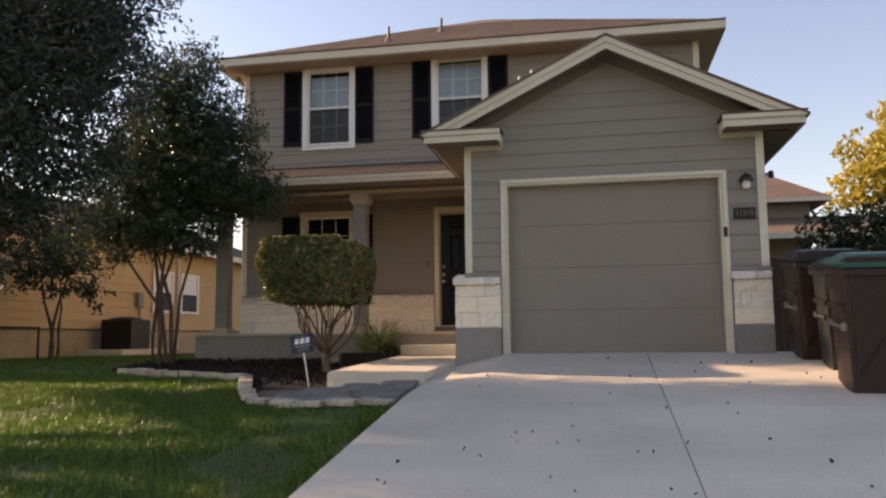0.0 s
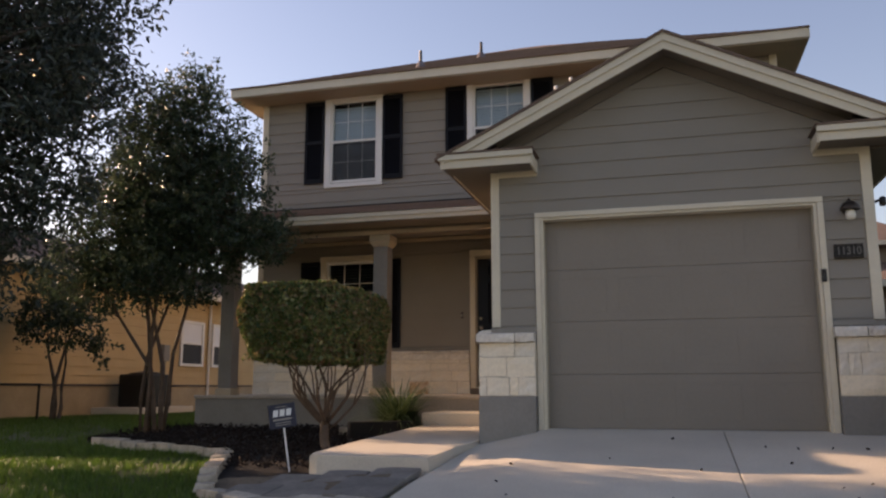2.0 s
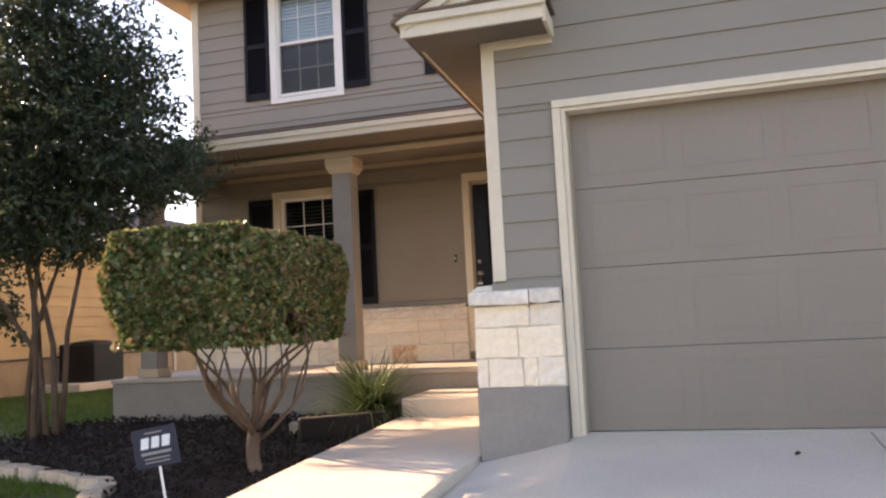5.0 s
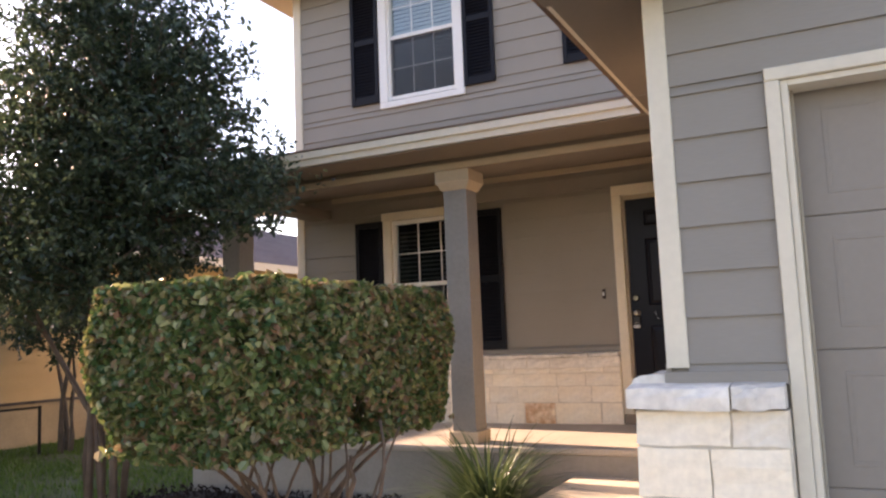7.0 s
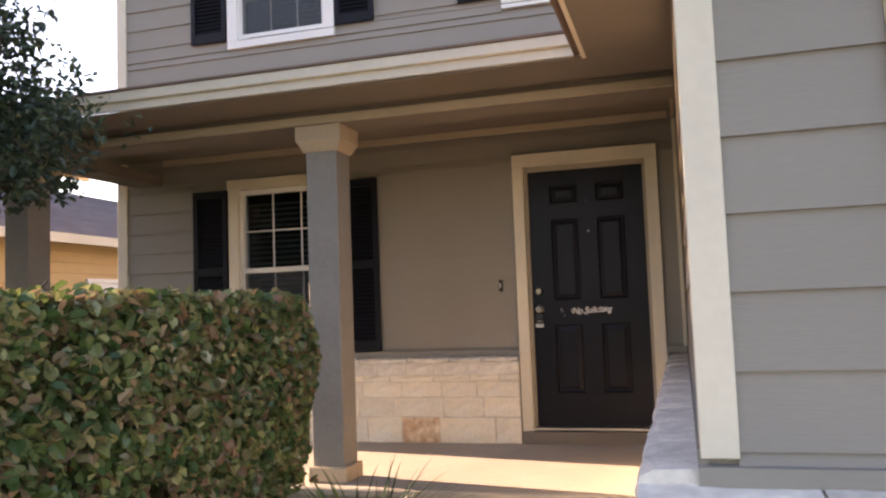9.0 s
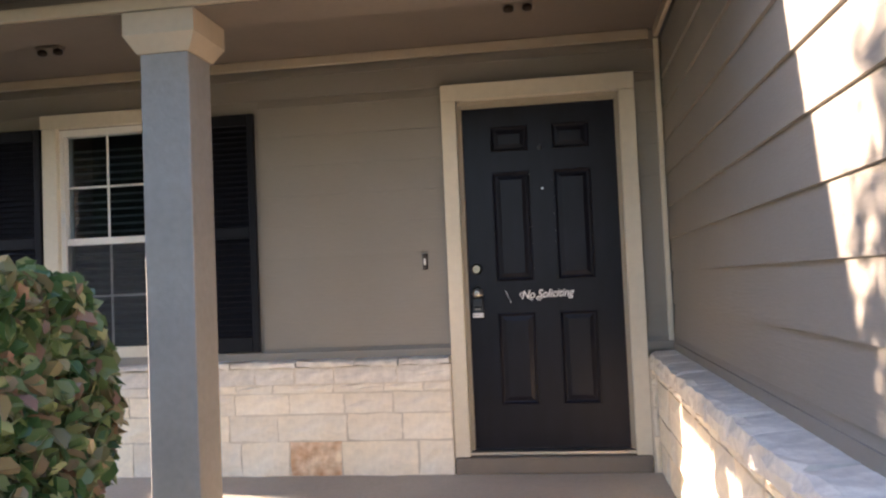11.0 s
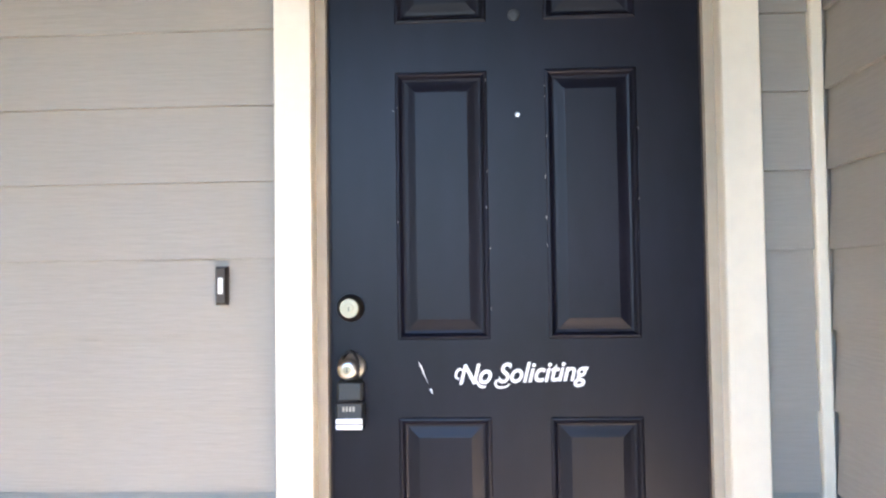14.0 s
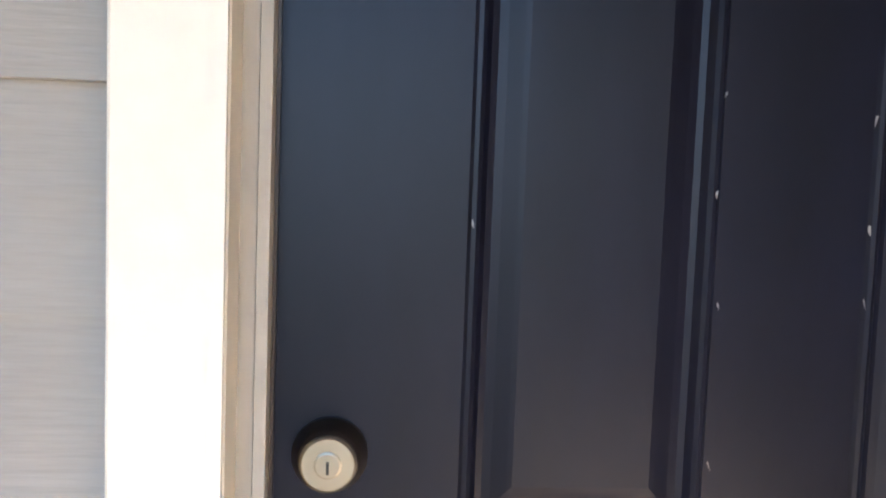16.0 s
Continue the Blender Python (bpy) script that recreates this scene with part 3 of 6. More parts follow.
def vent_pipe(x, y):
    z = RZ + (y - RY0) * PITCH
    t = thing("roof_vent_pipe", "dark vent pipe standing on the shingle roof", "vent pipe", group="roof vents", at=Matrix.Translation((x, y, z)))
    bm = bmesh.new()
    cyl(bm, (0, 0, -0.05), (0, 0, 0.30), 0.028)
    part("pipe", bm, M_DARK, t)
    bm = bmesh.new()
    lathe(bm, [(0.10, -0.03), (0.07, 0.05), (0.04, 0.10)], 12)
    part("flashing", bm, M_SHINGLE_GREY, t)


vent_pipe(-1.05, 0.30)
vent_pipe(-0.22, 1.45)

# garage gable roof
GX0, GX1, GY0 = 0.72, 5.20, -4.76
ge = 2.415
gz = ge + (APEX_X - GX0) * 0.487
garage_roof = roof_sheet("roof_garage", (((GX0 - 0.05, GY0 - 0.05, ge - 0.024), (1.25, GY0 - 0.05, gz - (APEX_X - 1.25) * 0.487), (1.25, -2.12, gz - (APEX_X - 1.25) * 0.487), (GX0 - 0.05, -2.12, ge - 0.024)), ((1.25, GY0 - 0.05, gz - (APEX_X - 1.25) * 0.487), (APEX_X, GY0 - 0.05, gz), (APEX_X, -0.03, gz), (1.25, -0.03, gz - (APEX_X - 1.25) * 0.487)), ((GX1 + 0.05, GY0 - 0.05, ge - 0.024), (APEX_X, GY0 - 0.05, gz), (APEX_X, -0.03, gz), (GX1 + 0.05, -0.03, ge - 0.024))), M_SHINGLE, "brown shingled garage gable roof", 0.03)


def rake_board(x0, z0, x1, z1, y0, y1, height, name, mat, label):
    bm = bmesh.new()
    prism(bm, [(x0, z0 - 0.028), (x1, z1 - 0.028), (x1, z1 - 0.028 - height), (x0, z0 - 0.028 - height)], y0, y1)
    return trim(name, bm, label, mat)


for side_x in (GX0, GX1):
    s = 1 if side_x == GX0 else -1
    rake_board(side_x + s * 0.04, ge + 0.02, APEX_X, gz, GY0 - 0.03, GY0 - 0.002, 0.075, "rake_crown", M_TRIM, "cream crown strip along the gable")
    rake_board(side_x + s * 0.20, ge + 0.0974, APEX_X, gz, GY0 - 0.008, GY0 + 0.016, 0.155, "rake_board", M_TRIM, "cream rake board of the garage gable")
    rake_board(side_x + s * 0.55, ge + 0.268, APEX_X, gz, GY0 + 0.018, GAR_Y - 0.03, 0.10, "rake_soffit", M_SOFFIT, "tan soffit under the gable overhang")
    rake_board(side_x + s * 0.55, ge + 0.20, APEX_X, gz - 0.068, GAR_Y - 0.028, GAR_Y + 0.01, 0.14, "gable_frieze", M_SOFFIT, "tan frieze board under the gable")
# eave returns and side eaves
for name, x0, x1 in (("eave_return_left", GX0, 1.66), ("eave_return_right", 4.31, GX1)):
    t = tagged(new(name), "boxed cream eave return at the garage corner", "eave", kind="structure")
    part("fascia_board", boxes((x0, x1, GY0 - 0.012, GY0 + 0.012, ge - 0.135, ge - 0.035)), M_TRIM, t)
    part("crown_strip", boxes((x0 - 0.02, x1 + 0.02, GY0 - 0.045, GY0 - 0.013, ge - 0.055, ge + 0.004), bevel=0.006), M_TRIM, t)
    part("soffit_board", boxes((x0 + 0.012, x1, GY0 + 0.013, GAR_Y + 0.0, ge - 0.115, ge - 0.10)), M_SOFFIT, t)
    part("return_cap", boxes((x0 - 0.03, x1 + 0.03, GY0 - 0.055, GAR_Y + 0.0, ge + 0.005, ge + 0.022)), M_SHINGLE, t)
    xe = x1 if x0 == GX0 else x0
    part("return_end", boxes((xe - 0.012, xe + 0.012, GY0 + 0.0125, GAR_Y, ge - 0.150, ge - 0.034)), M_TRIM, t)
trim("garage_eave_fascia", boxes((GX0 - 0.012, GX0 + 0.011, GY0 + 0.013, -2.123, ge - 0.066, ge - 0.03), (GX1 - 0.011, GX1 + 0.012, GY0 + 0.013, -0.05, ge - 0.145, ge - 0.03)), "cream fascia along the garage eaves")
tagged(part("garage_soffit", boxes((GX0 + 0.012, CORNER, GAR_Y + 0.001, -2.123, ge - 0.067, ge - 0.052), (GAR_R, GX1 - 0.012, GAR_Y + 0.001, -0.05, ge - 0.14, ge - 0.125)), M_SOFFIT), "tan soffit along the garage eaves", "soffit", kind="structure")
tagged(part("garage_ceiling", boxes((CORNER + 0.15, GAR_R - 0.15, GAR_Y + 0.16, -0.03, 2.2, 2.25)), M_INSIDE), "plain garage ceiling", "ceiling", kind="structure")

# porch roof, beams, ceiling
PY0, PX0 = -2.10, -4.22
pr0, pr1 = 2.495, 3.10
porch_roof = roof_sheet("roof_porch", (((PX0, PY0, pr0), (GX0 + 0.0, PY0, pr0), (1.6, -0.03, pr1), (PX0 + 0.0, -0.03, pr1)),), M_SHINGLE, "brown shingled porch roof", 0.04)
for i in range(14):
    y0 = PY0 + i * 0.145
    f0, f1 = (y0 - PY0) / 2.07, min((y0 - PY0 + 0.16) / 2.07, 1)
    bm = bmesh.new()
    h0, h1 = pr0 + f0 * (pr1 - pr0), pr0 + f1 * (pr1 - pr0)
    hull(bm, [(PX0, y0, h0), (GX0 + f0 * 0.8, y0, h0), (PX0, y0, h0 + 0.012), (GX0 + f0 * 0.8, y0, h0 + 0.012), (PX0, PY0 + f1 * 2.07, h1 + 0.003), (GX0 + f1 * 0.8, PY0 + f1 * 2.07, h1 + 0.003)])
    part("shingle_course", bm, M_SHINGLE, porch_roof)
trim("porch_fascia", boxes((PX0, GX0 + 0.0, PY0 - 0.02, PY0 + 0.002, 2.372, 2.455)), "cream fascia of the porch roof")
trim("porch_crown", boxes((PX0 - 0.02, GX0 - 0.013, PY0 - 0.045, PY0 - 0.021, 2.425, 2.491), bevel=0.006), "cream crown strip of the porch roof")
trim("porch_shingle_edge", boxes((PX0 - 0.02, GX0 - 0.02, PY0 - 0.055, PY0 + 0.0, 2.4915, 2.506)), "brown shingle edge of the porch roof", M_SHINGLE)
trim("porch_flashing", boxes((-3.9, 0.9, -0.075, -0.045, 3.085, 3.115)), "dark flashing where the porch roof meets the wall", M_DARK)
trim("porch_rake", boxes((PX0 - 0.02, PX0, PY0, 0.0, 2.372, 2.475)), "cream end board of the porch roof")
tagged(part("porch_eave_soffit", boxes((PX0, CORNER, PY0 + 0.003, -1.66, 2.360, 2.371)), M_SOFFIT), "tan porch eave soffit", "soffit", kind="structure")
# Beam darkened as if in shade; only its front band keeps the light tan.
trim("porch_beam", boxes((-3.66, CORNER - 0.02, -1.655, -1.375, 2.262, 2.359)), "tan painted porch beam, darkened for shade", M_SOFFIT)
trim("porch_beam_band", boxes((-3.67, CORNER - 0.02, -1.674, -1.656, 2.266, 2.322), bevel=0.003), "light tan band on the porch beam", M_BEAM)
trim("porch_side_beam", boxes((-3.66, -3.38, -1.374, -0.05, 2.262, 2.359)), "tan painted side beam of the porch, darkened for shade", M_SOFFIT)
tagged(part("porch_ceiling", boxes((PX0 + 0.02, CORNER, -1.655, -0.026, 2.494, 2.506)), M_SOFFIT), "tan boarded porch ceiling, darkened for shade", "ceiling", kind="structure")
trim("porch_ceiling_moulding", boxes((-3.36, CORNER - 0.075, -0.07, -0.045, 2.437, 2.493), (CORNER - 0.05, CORNER - 0.022, -1.34, -0.076, 2.437, 2.493), bevel=0.004), "light tan moulding round the porch ceiling", M_BEAM)


# ---- columns ----
def porch_column(x, y, label):
    c = thing("porch_column", label, "column", group="porch columns", at=Matrix.Translation((x, y, FLOOR)))
    w = 0.108
    bm = boxes((-w, w, -w, w, 0.10, 2.16), bevel=0.004)
    part("shaft", bm, M_GREYBASE, c)
    bm = bmesh.new()
    hull(bm, [(sx * v, sy * v, z) for sx in (-1, 1) for sy in (-1, 1) for v, z in ((0.117, 2.125), (0.124, 2.145), (0.158, 2.195), (0.158, 2.291))])
    part("capital", bm, M_BEAM, c, "tan flared capital")
    part("plinth", boxes((-0.135, 0.135, -0.135, 0.135, 0.0, 0.10), bevel=0.008), M_BEAM, c, "tan square plinth")
    return c


porch_column(-1.06, -1.51, "square grey porch column with a tan capital")
porch_column(-3.51, -1.51, "square grey porch column at the porch's open end")


# ---- siding ----
def spans_front(z):
    cuts = []
    if 0.6 < z < 2.252:
        cuts += [(-3.07, -1.255), (-0.105, 1.02)]
    if 3.451 < z < 5.16:
        cuts += [(-2.68, -1.625), (-0.135, 0.925)]
    runs, x = [], WALL_L + 0.085
    for c0, c1 in cuts:
        runs.append((x, c0))
        x = c1
    end = 1.142 if z < 2.4 else WALL_R
    runs.append((x, end))
    while len(runs) < 3:
        runs.append((0, 0))
    return runs


lap_rows(front, spans_front, 0.70, 2.25, -0.025, phase=-0.163)
lap_rows(front, spans_front, 2.2525, 2.436, -0.025, phase=-0.055)
lap_rows(front, spans_front, 3.02, 3.45, -0.025)
lap_rows(front, spans_front, 3.452, EAVE, -0.025, phase=-0.063)


def spans_garage(z):
    lim = max(0.0, (z - 2.42) / 0.487)
    l, r = 1.255, 4.71
    if z > 2.26:
        l, r = max(1.2, CORNER + lim), min(4.79, GAR_R - lim)
    if z < 1.83:
        return [(l, 1.626), (4.362, r)]
    return [(l, r), (0, 0)]


lap_rows(garage_front, spans_garage, 0.655, 1.835, GAR_Y + 0.015, phase=-0.1535)
lap_rows(garage_front, spans_garage, 1.835, 3.22, GAR_Y + 0.015, phase=-0.0455)
lap_rows(garage_side, lambda z: [(GAR_Y + 0.0, -0.05)], 0.69, 2.345, CORNER, side=True, phase=-0.153)
trim("flashing_front", boxes((WALL_L + 0.08, -0.106, -0.075, -0.0255, 0.655, 0.70), (1.021, CORNER - 0.01, -0.075, -0.0255, 0.655, 0.70)), "grey flashing strip above the stone wainscot", M_SIDING)
trim("flashing_garage_side", boxes((CORNER - 0.026, CORNER - 0.0005, GAR_Y + 0.0, -0.0765, 0.645, 0.69)), "grey flashing strip above the stone wainscot", M_SIDING)
trim("flashing_garage_front", boxes((CORNER - 0.026, 1.626, GAR_Y - 0.035, GAR_Y + 0.0145, 0.605, 0.655), (4.362, GAR_R + 0.03, GAR_Y - 0.035, GAR_Y + 0.0145, 0.62, 0.66)), "grey flashing strip above the stone pier", M_SIDING)


def corner_board(name, *rows, label="cream corner board"):
    trim(name, boxes(*rows, bevel=0.003), label)


corner_board("corner_board_garage_left", (CORNER - 0.02, 1.258, GAR_Y - 0.012, GAR_Y + 0.012, 0.67, 2.296), (CORNER - 0.02, CORNER - 0.001, GAR_Y + 0.0125, GAR_Y + 0.085, 0.67, 2.296))
corner_board("corner_board_garage_right", (4.708, GAR_R + 0.012, GAR_Y - 0.012, GAR_Y + 0.012, 0.67, 2.296))
corner_board("corner_board_house", (WALL_L - 0.02, WALL_L + 0.085, -0.05, -0.026, 0.69, EAVE), (WALL_L - 0.02, WALL_L - 0.001, -0.0255, 0.09, 0.69, EAVE))
corner_board("corner_board_upper_right", (WALL_R - 0.085, WALL_R + 0.02, -0.05, -0.026, 3.0, EAVE))
corner_board("corner_board_porch", (1.143, CORNER - 0.019, -0.055, -0.026, 0.70, 2.436))
trim("corner_strip_eave_left", boxes((1.258, 1.66, GAR_Y - 0.012, GAR_Y + 0.012, 2.235, 2.298)), "cream board under the eave return")
trim("corner_strip_eave_right", boxes((4.31, 4.707, GAR_Y - 0.012, GAR_Y + 0.012, 2.235, 2.298)), "cream board under the eave return")

# ---- stone wainscot ----
rng = random.Random(7)
wains = tagged(part("wainscot_porch", boxes((WALL_L, -0.107, -0.109, -0.0255, FLOOR, 0.61), (1.022, CORNER, -0.109, -0.0255, FLOOR, 0.61)), M_MORTAR), "cream limestone wainscot below the porch wall", "wainscot", kind="structure")
stone_field(wains, WALL_L, -0.11, FLOOR, 0.61, lambda u, z: pose(u, -0.105, z), rng, heights=(0.205, 0.160, 0.122, 0.053, 0.10), depth=0.018, rust=(-0.93, 0.07), top=M_STONE_PALE)
stone_field(wains, 1.024, CORNER - 0.13, FLOOR, 0.61, lambda u, z: pose(u, -0.105, z), rng, heights=(0.205, 0.160, 0.122, 0.053, 0.10), depth=0.018)
cap_row(wains, WALL_L, -0.108, lambda u: pose(u, -0.026, 0.612), rng, depth=0.115, height=0.036)
wside = tagged(part("wainscot_side", boxes((CORNER - 0.116, CORNER - 0.001, GAR_Y + 0.02, -0.09, -0.5, 0.545)), M_MORTAR), "limestone wainscot along the garage side wall", "wainscot", kind="structure")
stone_field(wside, GAR_Y - 0.05, -0.09, -0.24, 0.545, lambda u, z: Matrix.Translation((CORNER - 0.115, u, z)) @ pose(0, 0, 0, 0, 0, -90), rng, heights=(0.205, 0.175, 0.145, 0.2))
cap_row(wside, GAR_Y - 0.02, -0.09, lambda u: Matrix.Translation((CORNER - 0.001, u, 0.548)) @ pose(0, 0, 0, 0, 0, -90), rng, depth=0.165, height=0.09)
for name, x0, x1 in (("pier_left", 1.045, 1.622), ("pier_right", 4.366, 4.80)):
    pier = tagged(part(name, boxes((x0 + 0.012, x1, GAR_Y - 0.089, GAR_Y + 0.0148, -0.02, 0.51)), M_MORTAR), "cream limestone pier beside the garage door", "stone pier", kind="structure")
    stone_field(pier, x0, x1 - 0.002, -0.015, 0.51, lambda u, z: pose(u, GAR_Y - 0.088, z), rng, heights=(0.185, 0.20, 0.16), depth=0.017)
    cap_row(pier, x0 - 0.02, x1 - 0.004, lambda u: pose(u, GAR_Y + 0.014, 0.512), rng, depth=0.165, height=0.092)
    part("base_block", boxes((x0, x1 - 0.003, GAR_Y - 0.11, GAR_Y + 0.0148, -0.62, -0.018), bevel=0.006), M_GREYBASE, pier, "grey painted concrete base")


# ---- garage door ----
def garage_door():
    g = thing("garage_door", "closed taupe sectional garage door with shallow panels", "garage door", at=Matrix.Translation((0, GAR_Y + 0.14, -0.335)))
    x0, x1, h = 1.69, 4.298, 2.118
    n = 4
    for i in range(n):
        z0, z1 = i * h / n + 0.0006, (i + 1) * h / n - 0.0006
        bm = boxes((x0, x1, 0.0, 0.045, z0, z1), bevel=0.0045)
        s = part("section", bm, M_GARAGE, g)
        w = (x1 - x0 - 0.16) / 4
        bm = bmesh.new()
        for k in range(4):
            a0, a1 = x0 + 0.08 + k * w + 0.05, x0 + 0.08 + (k + 1) * w - 0.05
            b0, b1 = z0 + 0.085, z1 - 0.085
            for q in ((a0, a1, b0, b0 + 0.018), (a0, a1, b1 - 0.018, b1), (a0, a0 + 0.018, b0 + 0.018, b1 - 0.018), (a1 - 0.018, a1, b0 + 0.018, b1 - 0.018)):
                box(bm, q[0], q[1], -0.0028, 0.001, q[2], q[3], bevel=0.001)
        part("embossing", bm, M_GARAGE, s)
    part("bottom_seal", boxes((x0, x1, -0.004, 0.05, -0.02, 0.002)), M_DARK, g, "black rubber seal")
    return g


garage_door()
frame_g = tagged(new("garage_door_frame"), "cream trim round the garage door", "door frame", kind="structure")
for q in ((1.627, 1.683, -0.52, 1.786), (4.305, 4.361, -0.42, 1.786)):
    part("jamb_casing", boxes((q[0], q[1], GAR_Y - 0.02, GAR_Y + 0.012, q[2], q[3]), bevel=0.004), M_TRIM, frame_g)
part("head_casing", boxes((1.627, 4.361, GAR_Y - 0.02, GAR_Y + 0.012, 1.788, 1.84), bevel=0.004), M_TRIM, frame_g)
for q in ((1.6845, 1.712, -0.42, 1.7865), (4.276, 4.3035, -0.40, 1.7865), (1.7125, 4.2755, 1.762, 1.7865)):
    part("reveal", boxes((q[0], q[1], GAR_Y + 0.0, GAR_Y + 0.134, q[2], q[3]), bevel=0.002), M_TRIM, frame_g)
# Inner strips share the jamb tan, recess shade included in the colour.
for q in ((1.7125, 1.724), (4.264, 4.2755)):
    part("stop_bead", boxes((q[0], q[1], GAR_Y + 0.085, GAR_Y + 0.134, -0.34, 1.7615), bevel=0.003), M_JAMB, frame_g, "tan weather seal strip, darkened for shade")

# ---- front door ----
def front_door():
    d = tagged(new("door_1"), "closed black six-panel front door with worn paint", "front door", kind="structure")
    xs, zs = (0.0, 0.173, 0.396, 0.535, 0.754, 0.914), (0.09, 0.347, 0.888, 1.073, 1.722, 1.842, 1.995, 2.12)
    bm = bmesh.new()
    for i in range(5):
        for k in range(7):
            if i in (1, 3) and k in (1, 3, 5):
                continue
            vs = [bm.verts.new(p) for p in ((xs[i], 0, zs[k]), (xs[i + 1], 0, zs[k]), (xs[i + 1], 0, zs[k + 1]), (xs[i], 0, zs[k + 1]))]
            bm.faces.new(vs)
    bmesh.ops.remove_doubles(bm, verts=bm.verts, dist=1e-5)
    box(bm, 0.0, 0.914, 0.016, 0.045, 0.09, 2.12)
    for x in (0, 0.914):
        bm.faces.new([bm.verts.new(p) for p in ((x, 0, 0.09), (x, 0.016, 0.09), (x, 0.016, 2.12), (x, 0, 2.12))])
    me = mesh_of("slab", bm, M_DOOR)
    part("slab", me, M_DOOR, d)
    for i in (1, 3):
        for k in (1, 3, 5):
            x0, x1, z0, z1 = xs[i], xs[i + 1], zs[k], zs[k + 1]
            bm = bmesh.new()
            rings = []
            for inset, y in ((0, 0.0), (0.003, -0.0025), (0.007, -0.0032), (0.011, -0.001), (0.016, 0.006), (0.022, 0.0075), (0.030, 0.0062), (0.044, 0.0025), (0.049, 0.0015)):
                rings.append([bm.verts.new(p) for p in ((x0 + inset, y, z0 + inset), (x1 - inset, y, z0 + inset), (x1 - inset, y, z1 - inset), (x0 + inset, y, z1 - inset))])
            for r0, r1 in zip(rings, rings[1:]):
                for s in range(4):
                    bm.faces.new((r0[s], r0[(s + 1) % 4], r1[(s + 1) % 4], r1[s]))
            bm.faces.new(rings[-1])
            part("panel", bm, M_DOOR, d)
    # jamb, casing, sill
    # Jamb and stop colour holds the shadow inside the casing.
    part("jamb", boxes((-0.029, -0.003, -0.0255, 0.10, FLOOR + 0.08, 2.149), (0.917, 0.943, -0.0255, 0.10, FLOOR + 0.08, 2.149), (-0.002, 0.916, -0.045, 0.10, 2.123, 2.149)), M_JAMB, d, "tan jamb, darkened for shade")
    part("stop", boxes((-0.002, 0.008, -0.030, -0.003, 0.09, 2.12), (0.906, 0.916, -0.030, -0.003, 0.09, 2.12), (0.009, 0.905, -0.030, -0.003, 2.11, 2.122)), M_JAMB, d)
    part("weatherstrip", boxes((0.0082, 0.0115, -0.006, -0.0025, 0.09, 2.11), (0.9025, 0.9058, -0.006, -0.0025, 0.09, 2.11)), M_BRONZE, d, "dark weatherstrip")
    for q in ((-0.105, -0.016, FLOOR + 0.02, 2.149), (0.930, 1.02, FLOOR + 0.02, 2.149), (-0.105, 1.02, 2.151, 2.25)):
        part("casing", boxes((q[0], q[1], -0.082, -0.026, q[2], q[3]), bevel=0.003), M_TRIM, d, "cream painted casing")
    part("casing_bead", boxes((-0.028, -0.017, -0.089, -0.083, FLOOR + 0.02, 2.163), (0.931, 0.942, -0.089, -0.083, FLOOR + 0.02, 2.163), (-0.0165, 0.9305, -0.089, -0.083, 2.152, 2.163)), M_TRIM, d)
    part("threshold", boxes((-0.028, 0.942, -0.055, 0.03, 0.066, 0.087), bevel=0.004), M_NICKEL, d, "metal threshold")
    part("sill", boxes((-0.10, 1.015, -0.11, 0.04, FLOOR, 0.064), bevel=0.006), M_SOFFIT, d, "brown wooden sill")
    bm = bmesh.new()
    lathe(bm, [(0.006, 0.0), (0.0065, 0.004), (0.004, 0.005)], 14, axis="y")
    part("peephole", bm, M_NICKEL, d, at=Matrix.Translation((0.469, -0.0005, 1.612)))
    bm = bmesh.new()
    lathe(bm, [(0.015, 0.0), (0.014, 0.003), (0.008, 0.004)], 14, axis="y")
    part("knocker_stub", bm, M_BIN_BLACK, d, "black stub of a missing knocker", at=Matrix.Translation((0.464, -0.0005, 1.856)))
    for x, y, z in ((0.9165, -0.012, 1.62), (0.9165, -0.012, 1.10), (-0.0025, -0.012, 1.09)):
        bm = bmesh.new()
        cyl(bm, (x - 0.0045, y, z), (x + 0.0045, y, z), 0.004, n=8)
        part("nail_hole", bm, M_BRONZE, d)
    # scuffs of worn paint
    r = random.Random(5)
    for k in range(17):
        x = r.choice((0.396, 0.396, 0.535, 0.535, 0.754, 0.173)) + r.uniform(-0.006, 0.006)
        z = r.uniform(1.1, 1.72)
        bm = bmesh.new()
        hull(bm, [(x + r.uniform(-0.0018, 0.0018), -0.0052, z + r.uniform(-0.006, 0.006)) for _ in range(4)] + [(x, -0.0045, z)])
        part("scuff", bm, M_LETTER_GREY, d)
    bm = bmesh.new()
    hull(bm, [(0.221, -0.001, 1.021), (0.229, -0.001, 1.012), (0.246, -0.001, 0.966), (0.240, -0.001, 0.979), (0.236, -0.0004, 0.99)])
    part("chip", bm, M_SILVER, d, "pale chip in the paint")
    bm = bmesh.new()
    hull(bm, [(0.248, -0.001, 0.955), (0.253, -0.001, 0.957), (0.256, -0.001, 0.942), (0.251, -0.0004, 0.949)])
    part("chip", bm, M_SILVER, d, "pale chip in the paint")
    words("lettering", "No Soliciting", 0.066, M_LETTER, d, Matrix.Translation((0.467, -0.0018, 0.991)) @ pose(0, 0, 0, 90, -1.5, 0), shear=0.32, bold=0.0012, depth=0.0006, width=0.88)
